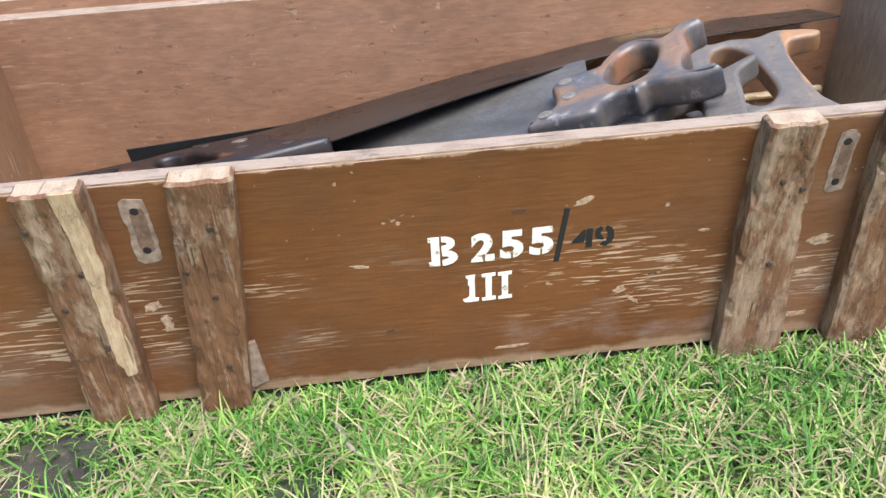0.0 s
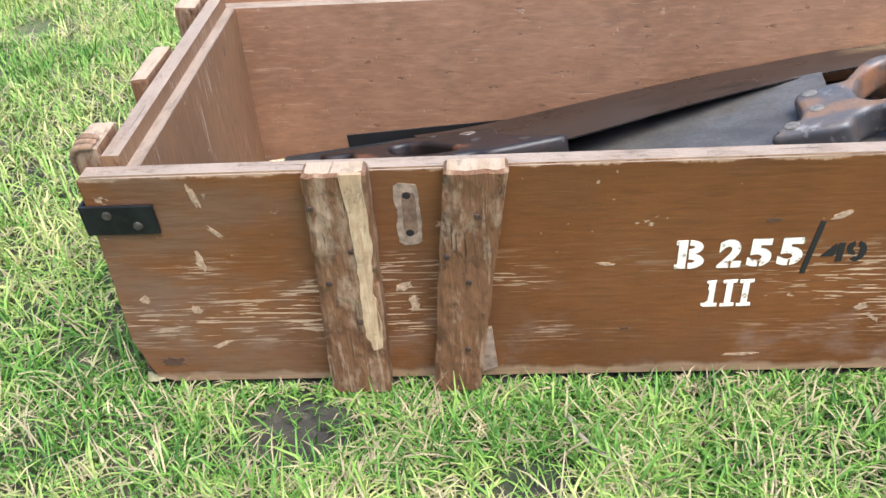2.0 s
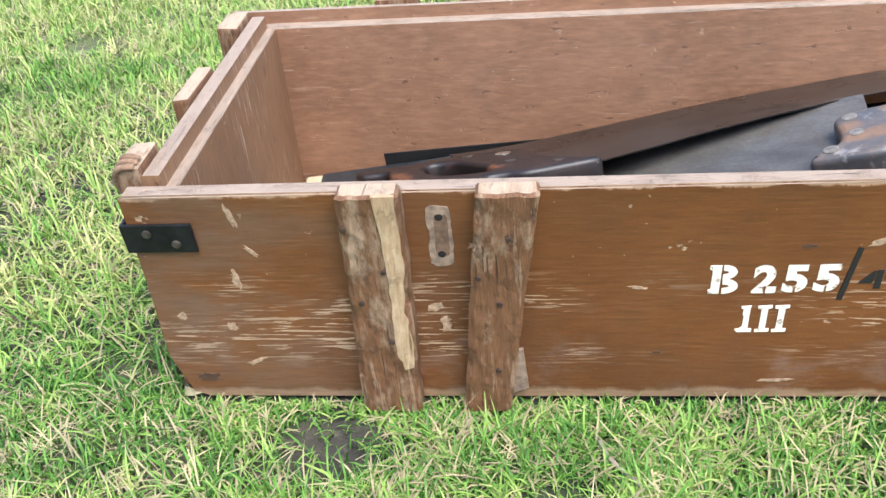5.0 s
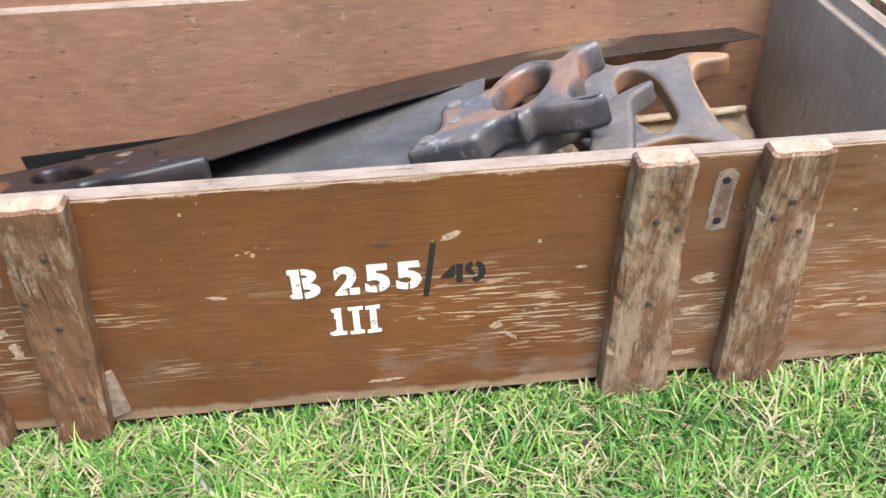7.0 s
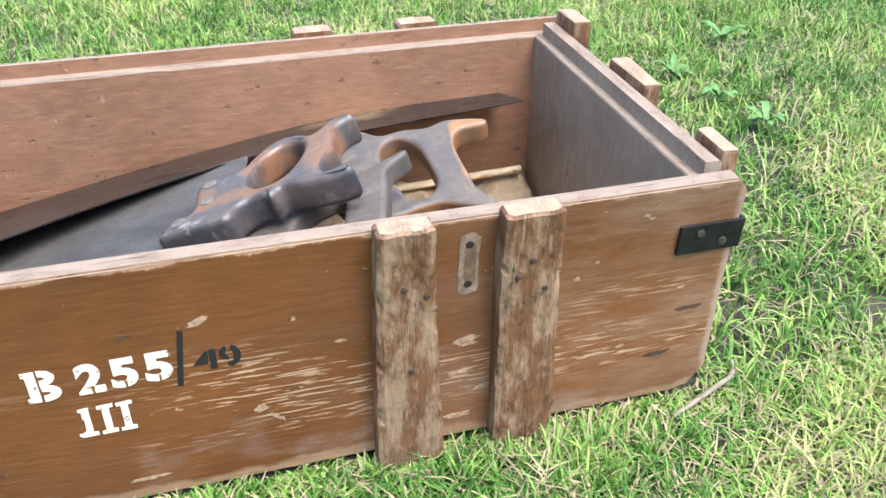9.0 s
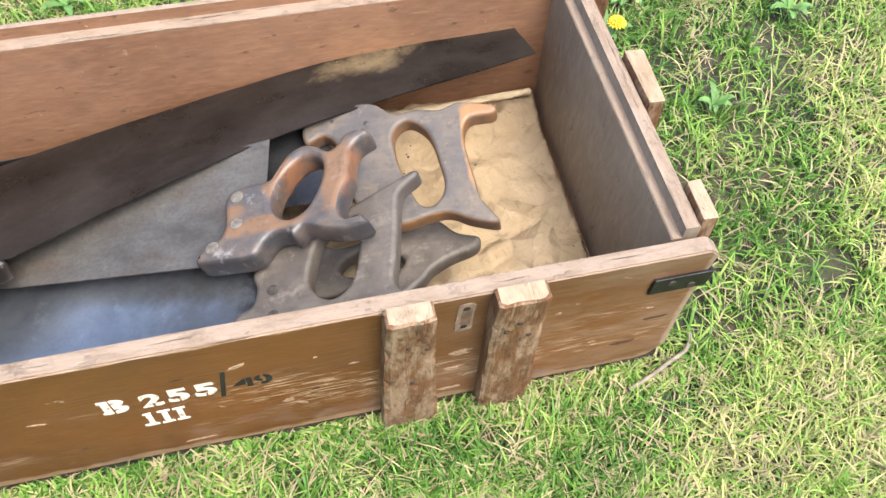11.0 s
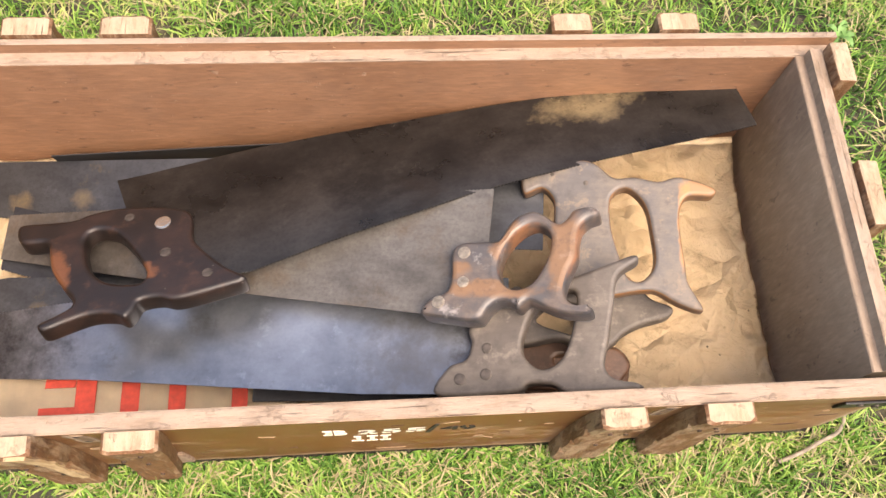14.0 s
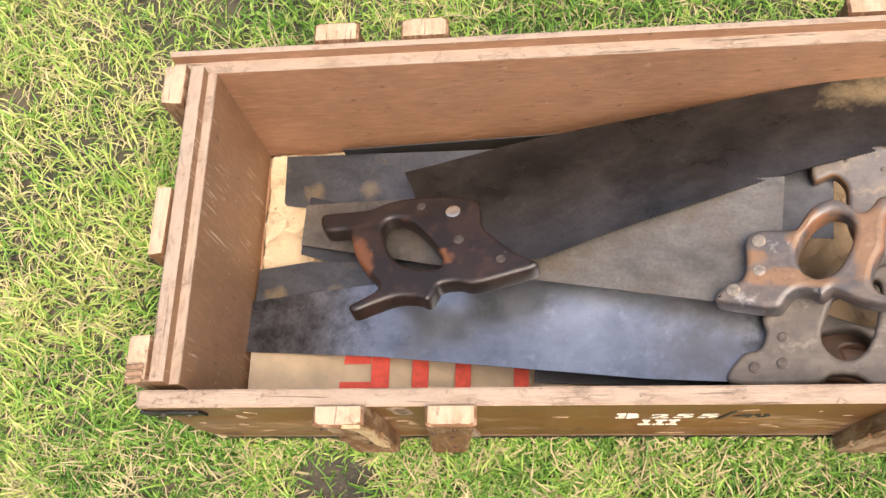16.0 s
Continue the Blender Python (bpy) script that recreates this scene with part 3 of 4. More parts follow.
# the bridges of the stencil
bridge = plain("paint_bridge", (0.15, 0.064, 0.019), 0.5)
for x, z0, z1 in ((-0.0015, 0.1465, 0.1535), (0.0195, 0.1465, 0.1525), (0.0415, 0.147, 0.1535)):
    bm = bmesh.new()
    add_box(bm, (x - 0.0007, -0.0009, z0), (x + 0.0007, 0.0004, z1))
    part("stencil_bridge", bm, bridge, crate)

# places where the paint has come off in flakes
def flake(x, z, w, h, tilt, seed, material):
    random.seed(seed)
    bm, pts, n = bmesh.new(), [], 18
    for k in range(n):
        a = 2 * math.pi * k / n
        r = random.uniform(0.45, 1.1)
        u = math.copysign(abs(math.cos(a)) ** 0.6, math.cos(a)) * w * r
        v = math.copysign(abs(math.sin(a)) ** 0.6, math.sin(a)) * h * random.uniform(0.5, 1.1)
        pts.append((x + u * math.cos(tilt) - v * math.sin(tilt), z + u * math.sin(tilt) + v * math.cos(tilt)))
    prism(bm, pts, "y", -0.00035, 0.0003)
    part("bare_flake", bm, material, crate)


bare_wood = plain("bare_flaked_wood", (0.34, 0.225, 0.135), 0.8, 0, 0.4, 260)
dark_knot = plain("dark_knot", (0.070, 0.034, 0.017), 0.7, 0, 0.3, 150)
for k, (x, z, w, h, tilt) in enumerate(((0.071, 0.193, 0.008, 0.003, 0.4), (0.134, 0.182, 0.002, 0.002, 0.0), (0.260, 0.134, 0.011, 0.005, 0.1), (0.254, 0.104, 0.008, 0.002, 0.0),
        (0.274, 0.086, 0.009, 0.002, 0.2), (0.105, 0.105, 0.006, 0.004, 0.3), (0.116, 0.094, 0.008, 0.002, -0.7), (0.165, 0.155, 0.005, 0.0015, 0.1), (-0.391, 0.226, 0.0025, 0.013, 0.25),
        (-0.383, 0.193, 0.009, 0.0025, -0.8), (-0.400, 0.164, 0.0035, 0.011, 0.1), (-0.453, 0.129, 0.004, 0.004, 0.0), (-0.414, 0.118, 0.005, 0.005, 0.0), (-0.401, 0.080, 0.012, 0.0025, 0.5),
        (-0.240, 0.118, 0.005, 0.010, 0.0), (-0.246, 0.136, 0.009, 0.004, 0.2), (-0.094, 0.153, 0.008, 0.0015, -0.1), (0.436, 0.150, 0.004, 0.0015, 0.1), (0.39, 0.10, 0.004, 0.0015, 0.1),
        (0.345, 0.175, 0.0025, 0.002, 0.0), (0.36, 0.188, 0.0018, 0.0018, 0.0), (0.254, 0.060, 0.011, 0.003, 0.0), (-0.30, 0.046, 0.012, 0.002, 0.0), (0.02, 0.058, 0.014, 0.002, 0.05))):
    flake(x, z, w, h, tilt, 70 + k, bare_wood)
for k, (x, z, w, h) in enumerate(((0.024, 0.190, 0.006, 0.002), (0.447, 0.128, 0.012, 0.003), (0.425, 0.085, 0.015, 0.003), (-0.075, 0.088, 0.004, 0.0015), (-0.445, 0.062, 0.012, 0.005), (0.13, 0.118, 0.004, 0.001))):
    flake(x, z, w, h, 0.05, 110 + k, dark_knot)

# the top of the front board, with all that is fixed to it, has warped outwards a little
for ob in crate.children_recursive:
    if all(-0.03 < v.co.y < 0.0163 for v in ob.data.vertices):
        for v in ob.data.vertices:
            v.co.y -= 0.0065 * max(0.0, (v.co.z - 0.13) / 0.116) ** 2

# remains of the rope handle on the end batten
def rope(points, r, name, parent, material=None, turns=0):
    cu = bpy.data.curves.new(name, "CURVE")
    cu.dimensions, cu.bevel_depth, cu.bevel_resolution = "3D", r, 2
    sp = cu.splines.new("NURBS")
    sp.points.add(len(points) - 1)
    for p, c in zip(sp.points, points):
        p.co = (*c, 1)
    sp.use_endpoint_u = True
    sp.order_u = 3
    ob = new(name, cu)
    me = bpy.data.meshes.new_from_object(ob.evaluated_get(bpy.context.evaluated_depsgraph_get()))
    bpy.data.objects.remove(ob)
    me.materials.append(material or rope_mat)
    me.shade_smooth()
    out = new(name, me)
    out.parent = parent
    return out


for k in range(3):
    a = 0.006 * k
    tagged(rope([(-0.463, 0.017 + a, 0.2575), (-0.473, 0.014 + a, 0.260 + 0.002 * k), (-0.481, 0.018 + a, 0.250), (-0.4825, 0.022 + a, 0.236 - a), (-0.481, 0.03 + a, 0.222)], 0.0026, "rope_strand", crate), "frayed brown rope strand")

# ---- paper lining ----
kraft = Mat("kraft_paper", 0.75)
kc = kraft.mix(kraft.step(kraft.noise(9, 5), 0.35, 0.65), (0.66, 0.50, 0.30), (0.78, 0.62, 0.41))
kc = kraft.mix(kraft.math("MULTIPLY", kraft.step(kraft.noise(38, 6, rough=0.7), 0.58, 0.7), 0.5), kc, (0.25, 0.16, 0.075))
kc = kraft.mix(kraft.step(kraft.noise(120, 2, shift=5), 0.73, 0.76), kc, (0.05, 0.035, 0.02))
vor = kraft.node("ShaderNodeTexVoronoi")
vor.feature = "DISTANCE_TO_EDGE"
vor.inputs["Scale"].default_value = 21
warp = kraft.node("ShaderNodeVectorMath")
warp.operation = "MULTIPLY_ADD"
nz = kraft.node("ShaderNodeTexNoise")
nz.inputs["Scale"].default_value = 14
kraft.link(kraft.co, nz.inputs["Vector"])
kraft.link(nz.outputs["Color"], warp.inputs[0])
warp.inputs[1].default_value = (0.05, 0.05, 0.0)
kraft.link(kraft.co, warp.inputs[2])
kraft.link(warp.outputs[0], vor.inputs["Vector"])
crease = kraft.step(vor.outputs["Distance"], 0.0, 0.35)
# thin lines along the creases put the folds' darkness into the paper's colour
worn = kraft.math("SUBTRACT", 1.0, kraft.step(vor.outputs["Distance"], 0.0, 0.05))
kc = kraft.mix(kraft.math("MULTIPLY", kraft.math("MULTIPLY", worn, kraft.step(kraft.noise(20, 3), 0.45, 0.6)), 0.12), kc, (0.22, 0.14, 0.07))
kraft.color(kc)
kraft.bump(kraft.math("ADD", kraft.math("MULTIPLY", crease, 1.1), kraft.math("ADD", kraft.noise(26, 5, rough=0.7, twist=1.5), kraft.math("MULTIPLY", kraft.noise(90, 5), 0.5))), 1.0, 0.006)
kraft = kraft.m
pale_kraft = plain("pale_kraft_paper", (0.74, 0.60, 0.42), 0.8, 0, 0.12, 30)
red_ink = plain("red_print", (0.55, 0.06, 0.035), 0.7, 0, 0.2, 120)


def crumple(x, y, k=1.0):
    """Height of crumpled paper: facets between sharp creases, of two sizes."""
    wx, wy = x + 0.03 * noise.noise((x * 9, y * 9, 4.0)), y + 0.03 * noise.noise((x * 9, y * 9, 8.0))
    d = noise.voronoi(Vector((wx * 10, wy * 13, 0.5)))[0]
    e = noise.voronoi(Vector((wx * 31, wy * 26, 2.5)))[0]
    a = 0.018 * min(0.8, d[1] - d[0]) + 0.008 * d[0]
    b = 0.008 * min(0.8, e[1] - e[0])
    c = noise.noise((x * 60, y * 60, 1.7)) * 0.0008
    return k * (0.020 - a - b + c + 0.010 * noise.noise((x * 6, y * 8, 3.0))) * (0.2 + 0.8 * min(1.0, max(0.0, (x - 0.05) / 0.12)))


def sheet(name, x0, x1, y0, y1, base, k, nx, ny, curl=None):
    bm = bmesh.new()
    g = []
    for i in range(nx + 1):
        row = []
        for j in range(ny + 1):
            x, y = x0 + (x1 - x0) * i / nx, y0 + (y1 - y0) * j / ny
            wob = 0.003 * noise.noise((x * 20, y * 20, 9))
            z = base + crumple(x, y, k) + (curl(x, y) if curl else 0)
            row.append(bm.verts.new((x + (wob if i in (0, nx) else 0), y + (wob if j in (0, ny) else 0), z)))
        g.append(row)
    for i in range(nx):
        for j in range(ny):
            bm.faces.new((g[i][j], g[i + 1][j], g[i + 1][j + 1], g[i][j + 1]))
    bmesh.ops.solidify(bm, geom=bm.faces[:], thickness=-0.0006)
    return bm


paper = thing("paper_lining", "crumpled brown kraft paper lining the bottom of the crate", "paper")
part("paper_sheet", sheet("paper", -0.432, 0.433, 0.020, 0.337, 0.0525, 1.0, 250, 95, lambda x, y: 0.018 * max(0.0, (y - 0.30) / 0.04) ** 2 * (1 if x > 0.1 else 0.3)), kraft, paper, smooth=True)
tagged(rope([(0.16, 0.322, 0.083), (0.25, 0.326, 0.084), (0.35, 0.328, 0.086), (0.428, 0.329, 0.088)], 0.0042, "rolled_edge", paper, kraft), "rolled paper edge")
sack = thing("paper_sack", "folded brown paper sack with red printed bars", "sack")
part("sack_sheet", sheet("sack", -0.433, -0.075, 0.0165, 0.100, 0.060, 1.0, 90, 24), pale_kraft, sack, smooth=True)


def print_bar(pts):
    bm = bmesh.new()
    prism(bm, pts, "z", 0.0655, 0.0662)
    part("printed_bar", bm, red_ink, sack, "red printed bar")


for x0, x1, y0, y1 in ((-0.295, -0.275, 0.030, 0.085), (-0.330, -0.295, 0.030, 0.054), (-0.325, -0.2955, 0.074, 0.085), (-0.250, -0.232, 0.030, 0.085), (-0.203, -0.186, 0.030, 0.085), (-0.140, -0.124, 0.03, 0.085)):
    print_bar([(x0, y0), (x1, y0), (x1 + 0.001, y1), (x0 + 0.001, y1)])


# ---- the saws ----
def smooth_loop(pts, steps=5):
    """A closed Catmull-Rom curve through the control points (millimetres to metres)."""
    out, n = [], len(pts)
    for k in range(n):
        p = [Vector(pts[(k + d) % n]) / 1000 for d in (-1, 0, 1, 2)]
        for s in range(steps):
            t = s / steps
            out.append(0.5 * (2 * p[1] + (p[2] - p[0]) * t + (2 * p[0] - 5 * p[1] + 4 * p[2] - p[3]) * t * t + (3 * p[1] - p[0] - 3 * p[2] + p[3]) * t ** 3))
    return out


def handle_mesh(loops, thick, round_):
    cu = bpy.data.curves.new("handle", "CURVE")
    cu.dimensions, cu.fill_mode = "2D", "BOTH"
    cu.extrude, cu.bevel_depth, cu.bevel_resolution, cu.offset = thick / 2 - round_, round_, 3, -round_
    for pts in loops:
        loop = smooth_loop(pts)
        sp = cu.splines.new("POLY")
        sp.points.add(len(loop) - 1)
        for p, c in zip(sp.points, loop):
            p.co = (c.x, c.y, 0, 1)
        sp.use_cyclic_u = True
    ob = new("handle", cu)
    me = bpy.data.meshes.new_from_object(ob.evaluated_get(bpy.context.evaluated_depsgraph_get()))
    bpy.data.objects.remove(ob)
    return me


def along(poly, f):
    """The point at the share f of a polyline's x range, in metres."""
    x = poly[0][0] + (poly[-1][0] - poly[0][0]) * f
    for a, b in zip(poly, poly[1:]):
        if min(a[0], b[0]) - 1e-6 <= x <= max(a[0], b[0]) + 1e-6 and a[0] != b[0]:
            return x / 1000, (a[1] + (b[1] - a[1]) * (x - a[0]) / (b[0] - a[0])) / 1000
    return poly[-1][0] / 1000, poly[-1][1] / 1000


def saw_blade(parent, back, tooth, material, bend=None, tooth_len=0.0013, pitch=0.0036):
    """A thin steel blade between its back and its tooth line, both from heel to toe."""
    span = abs(tooth[-1][0] - tooth[0][0]) / 1000
    n = int(span / pitch) * 2
    bm = bmesh.new()
    lo, hi = [], []
    side = 1 if tooth[0][1] > back[0][1] else -1
    for k in range(n + 1):
        (bx, by), (tx, ty) = along(back, k / n), along(tooth, k / n)
        if k % 2:
            ty += side * tooth_len
        ring = []
        for s in (0.0, 0.33, 0.66, 1.0):
            x, y = bx + (tx - bx) * s, by + (ty - by) * s
            ring.append((x, y, bend(x, y) if bend else 0.0))
        hi.append([bm.verts.new((x, y, z + 0.0006)) for x, y, z in ring])
        lo.append([bm.verts.new((x, y, z - 0.0006)) for x, y, z in ring])
    for k in range(n):
        for j in range(3):
            bm.faces.new((hi[k][j], hi[k + 1][j], hi[k + 1][j + 1], hi[k][j + 1]))
            bm.faces.new((lo[k][j], lo[k][j + 1], lo[k + 1][j + 1], lo[k + 1][j]))
        for j in (0, 3):
            bm.faces.new((hi[k][j], hi[k + 1][j], lo[k + 1][j], lo[k][j]))
    for k in (0, n):
        for j in range(3):
            bm.faces.new((hi[k][j], hi[k][j + 1], lo[k][j + 1], lo[k][j]))
    return part("blade", bm, material, parent)


def saw(label, heel, toe_way, up, handle, hole, back, tooth, wood, metal, rivets=(), bend=None, thick=0.021, round_=0.005, tilt=0.0, lift=0.0, rise=0.0, group="saws in the crate"):
    x, z = Vector(toe_way).normalized(), Vector(up)
    z = (z - x * z.dot(x)).normalized()
    y = z.cross(x)
    m = Matrix((x, y, z)).transposed().to_4x4()
    m.translation = heel
    ob = thing("hand_saw", label, "saw", group, m)
    saw_blade(ob, back, tooth, metal, bend)
    if handle:
        me = handle_mesh([handle] + ([hole] if hole else []), thick, round_)
        for w in wood if isinstance(wood, tuple) else (wood,):
            me.materials.append(w)
        if isinstance(wood, tuple):
            for p in me.polygons:
                p.material_index = 1 if abs(p.normal.z) < 0.8 else 0
        me.shade_smooth()
        h = new("handle", me)
        h.parent = ob
        h.matrix_local = pose(0, 0, lift, tilt, rise, 0)
        for rx, ry, rr, kind in rivets:
            bm = bmesh.new()
            disc(bm, (rx / 1000, ry / 1000, thick / 2), rr / 1000, 0.0009, "z", 18)
            tagged(part("rivet", bm, (dull_steel, brass, pale_rivet)[kind], h, ("dull steel saw screw", "bright round medallion", "pale tarnished saw screw")[kind]))
    return ob


steel_black = steel("blackened_steel", (0.006, 0.0056, 0.0053), (0.058, 0.053, 0.048), 0.30, (0.034, 0.024, 0.017), 0.56, 0.6, [((0.455, 0.033), (0.055, 0.022), (0.36, 0.29, 0.17)), ((0.20, -0.01), (0.03, 0.03), (0.012, 0.011, 0.011)), ((0.30, 0.0), (0.035, 0.03), (0.014, 0.013, 0.013)), ((0.12, 0.05), (0.09, 0.03), (0.014, 0.013, 0.013))])
steel_grey = steel("grey_steel", (0.062, 0.056, 0.050), (0.142, 0.130, 0.116), 0.50, (0.11, 0.078, 0.054), 0.50, 0.4, [((0.40, 0.0), (0.09, 0.05), (0.045, 0.038, 0.032))], 0.4)
# the large dark spot puts the shadow over the toe into the steel's colour
steel_blue = steel("blued_steel", (0.155, 0.168, 0.188), (0.345, 0.370, 0.405), 0.32, (0.10, 0.085, 0.075), 0.60, 0.85, [((0.53, -0.01), (0.13, 0.08), (0.022, 0.021, 0.021)), ((0.05, 0.0), (0.05, 0.06), (0.17, 0.16, 0.15)), ((-0.01, 0.0), (0.022, 0.05), (0.06, 0.05, 0.045))], 0.12)
steel_toe = steel("stained_steel", (0.036, 0.037, 0.041), (0.085, 0.088, 0.094), 0.42, (0.22, 0.16, 0.08), 0.60, 0.7, [((0.56, 0.015), (0.014, 0.012), (0.24, 0.18, 0.10)), ((0.49, 0.01), (0.012, 0.012), (0.20, 0.155, 0.095))])
steel_dark = steel("dark_steel", (0.03, 0.03, 0.034), (0.06, 0.062, 0.068), 0.45, (0.07, 0.05, 0.03), 0.6, 0.7)
# near-black throughout, less metallic than the other blades
steel_jet = steel("jet_black_steel", (0.010, 0.010, 0.010), (0.022, 0.021, 0.020), 0.6, (0.03, 0.022, 0.016), 0.6, 0.2)
wood_dark = handle_wood("dark_handle", (0.011, 0.0075, 0.006), (0.026, 0.013, 0.009), (0.05, 0.024, 0.015), 0.55, 0.36, ((-98, -40, 16, 34), (-20, -60, 26, 12)), (0.165, 0.062, 0.026))
ORANGE = ((-97, 2, 18, 40), (-40, -8, 14, 22), (-30, 40, 40, 9), (5, 22, 16, 9))
wood_orange = handle_wood("orange_handle", (0.072, 0.066, 0.064), (0.13, 0.098, 0.078), (0.30, 0.27, 0.25), 0.50, 0.34, ORANGE, (0.23, 0.115, 0.048))
wood_slate = handle_wood("slate_handle_edge", (0.044, 0.042, 0.043), (0.105, 0.078, 0.062), (0.22, 0.20, 0.19), 0.52, 0.3, ((-95, -15, 16, 34), (-60, 5, 22, 34)), (0.26, 0.11, 0.045))
wood_pale = handle_wood("pale_handle", (0.078, 0.064, 0.053), (0.120, 0.100, 0.082), (0.19, 0.158, 0.128), 0.5, 0.5)
wood_warm = handle_wood("warm_handle", (0.092, 0.081, 0.074), (0.140, 0.113, 0.090), (0.21, 0.15, 0.10), 0.5, 0.42, ((-160, -14, 24, 10), (-142, 20, 6, 50)), (0.36, 0.175, 0.06))
wood_edge = handle_wood("rubbed_handle_edge", (0.24, 0.115, 0.042), (0.14, 0.085, 0.055), (0.12, 0.095, 0.075), 0.5, 0.4)
wood_brown = handle_wood("brown_handle", (0.09, 0.045, 0.025), (0.14, 0.07, 0.04), (0.16, 0.1, 0.06), 0.5, 0.4)

def bowed(x, y):
    """The long saw's blade arches over the pile and drops towards its toe."""
    lift = 0.010 * min(1.0, max(0.0, (x - 0.33) / 0.2)) * min(1.0, max(0.0, (y + 0.03) / 0.08))
    return lift + float(np.polyval((0.5662, 0.6626, -1.6314, 0.6509, -0.0275, 0.0026), min(0.63, max(-0.05, x))))


saw("long dark-bladed hand saw with a dark brown closed wooden handle", (-0.205, 0.213, 0.138), (0.9828, 0.1707, 0.0697), (-0.1222, 0.3195, 0.9397),
    [(-136, 36), (-108, 33), (-81, 29), (-65, 33), (-38, 33), (-10, 27), (23, 15), (36, 2), (36, -28), (46, -48), (65, -74), (84, -94), (57, -99), (19, -101), (2, -94), (-15, -93), (-21, -102), (-29, -109),
     (-40, -102), (-60, -97), (-82, -100), (-103, -104), (-108, -96), (-93, -90), (-79, -83), (-79, -72), (-89, -55), (-100, -31), (-104, -7), (-108, 6), (-133, 13)],
    [(-70, -5), (-65, 7), (-53, 8), (-39, -1), (-26, -20), (-13, -47), (-9, -63), (-15, -72), (-32, -69), (-48, -61), (-61, -45), (-68, -25)],
    [(-41, 79), (17, 84), (76, 86), (107, 85), (138, 82), (168, 79), (199, 75.5), (229, 72), (259, 69), (290, 67), (321, 65.5), (352, 63), (383, 60), (414, 57), (445, 53.5), (476, 49.5), (507, 46), (538, 42), (568, 37.5), (622, 31)], [(-10, -60), (86, -83), (167, -71), (259, -62), (305, -56), (622, -27)], wood_dark, steel_black,
    ((8, -2, 8, 1), (10, -42, 5.5, 0), (49, -79, 5, 0), (-25, 15, 5, 0)), bowed, 0.022, 0.0045)

saw("grey hand saw with an orange and grey worn closed wooden handle", (0.095, 0.154, 0.194), (-0.9557, 0.1676, -0.2419), (-0.229, 0.06, 0.969),
    [(32, 64), (27, 51), (11, 42), (8, 27), (10, 4), (2, -6), (-16, -8), (-33, -9), (-41, -23), (-50, -34), (-63, -39), (-74, -35), (-87, -26), (-95, -31), (-101, -40), (-114, -43), (-123, -40), (-124, -34),
     (-115, -30), (-108, -22), (-106, -9), (-106, 7), (-100, 23), (-97, 40), (-101, 49), (-110, 53), (-121, 54), (-122, 59), (-110, 61), (-96, 60), (-83, 56), (-72, 51), (-65, 50), (-57, 57), (-49, 51),
     (-39, 51), (-31, 57), (-25, 67), (-15, 70), (8, 68)],
    [(-41, 32), (-36, 17), (-40, 0), (-49, -15), (-61, -24), (-72, -24), (-81, -14), (-81, 2), (-76, 18), (-67, 33), (-53, 39)],
    [(-21, 40), (37, 60), (205, 50), (493, 25)], [(-20, -71), (500, -25)], (wood_orange, wood_slate), steel_grey, ((-3, 5, 6, 2), (-5, 34, 5.5, 2), (16, 54, 6, 2)), None, 0.028, 0.0065, 0, 0.004, 5)

saw("large blue-grey hand saw with a pale worn wooden handle", (0.091, 0.066, 0.169), (-0.9765, 0.0949, -0.1936), (-0.1874, 0.0703, 0.9798),
    [(-5, -22), (-7, -6), (-1, 9), (15, 16), (25, 41), (-44, 40), (-60, 32), (-80, 33), (-99, 41), (-156, 38), (-154, 32), (-135, 28), (-127, 16), (-131, -6), (-137, -40), (-142, -66), (-160, -79), (-157, -85),
     (-133, -77), (-104, -67), (-67, -56), (-25, -39)],
    [(-68, -42), (-87, -52), (-104, -50), (-98, -10), (-88, 11), (-72, 19), (-58, 10), (-54, -7)],
    [(-24, 39), (96, 40), (378, 28), (540, 28)], [(-14, -86), (200, -74), (415, -51), (546, -31)], wood_pale, steel_blue, ((-22, -1, 5, 0), (-21, 23, 5.5, 0), (3, 27, 5.5, 0)), None, 0.021, 0.004, -7, 0.003, 4.5)

saw("hand saw with a broad pale handle, horns rubbed orange", (0.176, 0.221, 0.162), (-0.9757, 0.1362, -0.1720), (-0.1920, -0.1498, 0.9700),
    [(15, -23), (-8, -30), (-38, -40), (-56, -37), (-74, -23), (-95, -24), (-117, -20), (-138, -25), (-170, -15), (-168, -6), (-146, -5), (-138, 10), (-139, 35), (-143, 62), (-146, 81), (-159, 103), (-156, 108),
     (-135, 101), (-116, 91), (-99, 91), (-71, 96), (-41, 89), (-28, 62), (-18, 35), (-17, 12), (-15, 0), (-4, -10), (13, -4)],
    [(-72, -2), (-87, -12), (-104, 4), (-111, 32), (-114, 63), (-103, 80), (-89, 77), (-79, 51), (-72, 24)],
    [(-5, -43), (231, -45), (604, -30)], [(-7, 48), (162, 49), (599, 31)], (wood_warm, wood_edge), steel_toe, ((-14, -24, 2, 0), (-47, -16, 2.5, 0)), None, 0.021, 0.004, 1.5, 0.011)

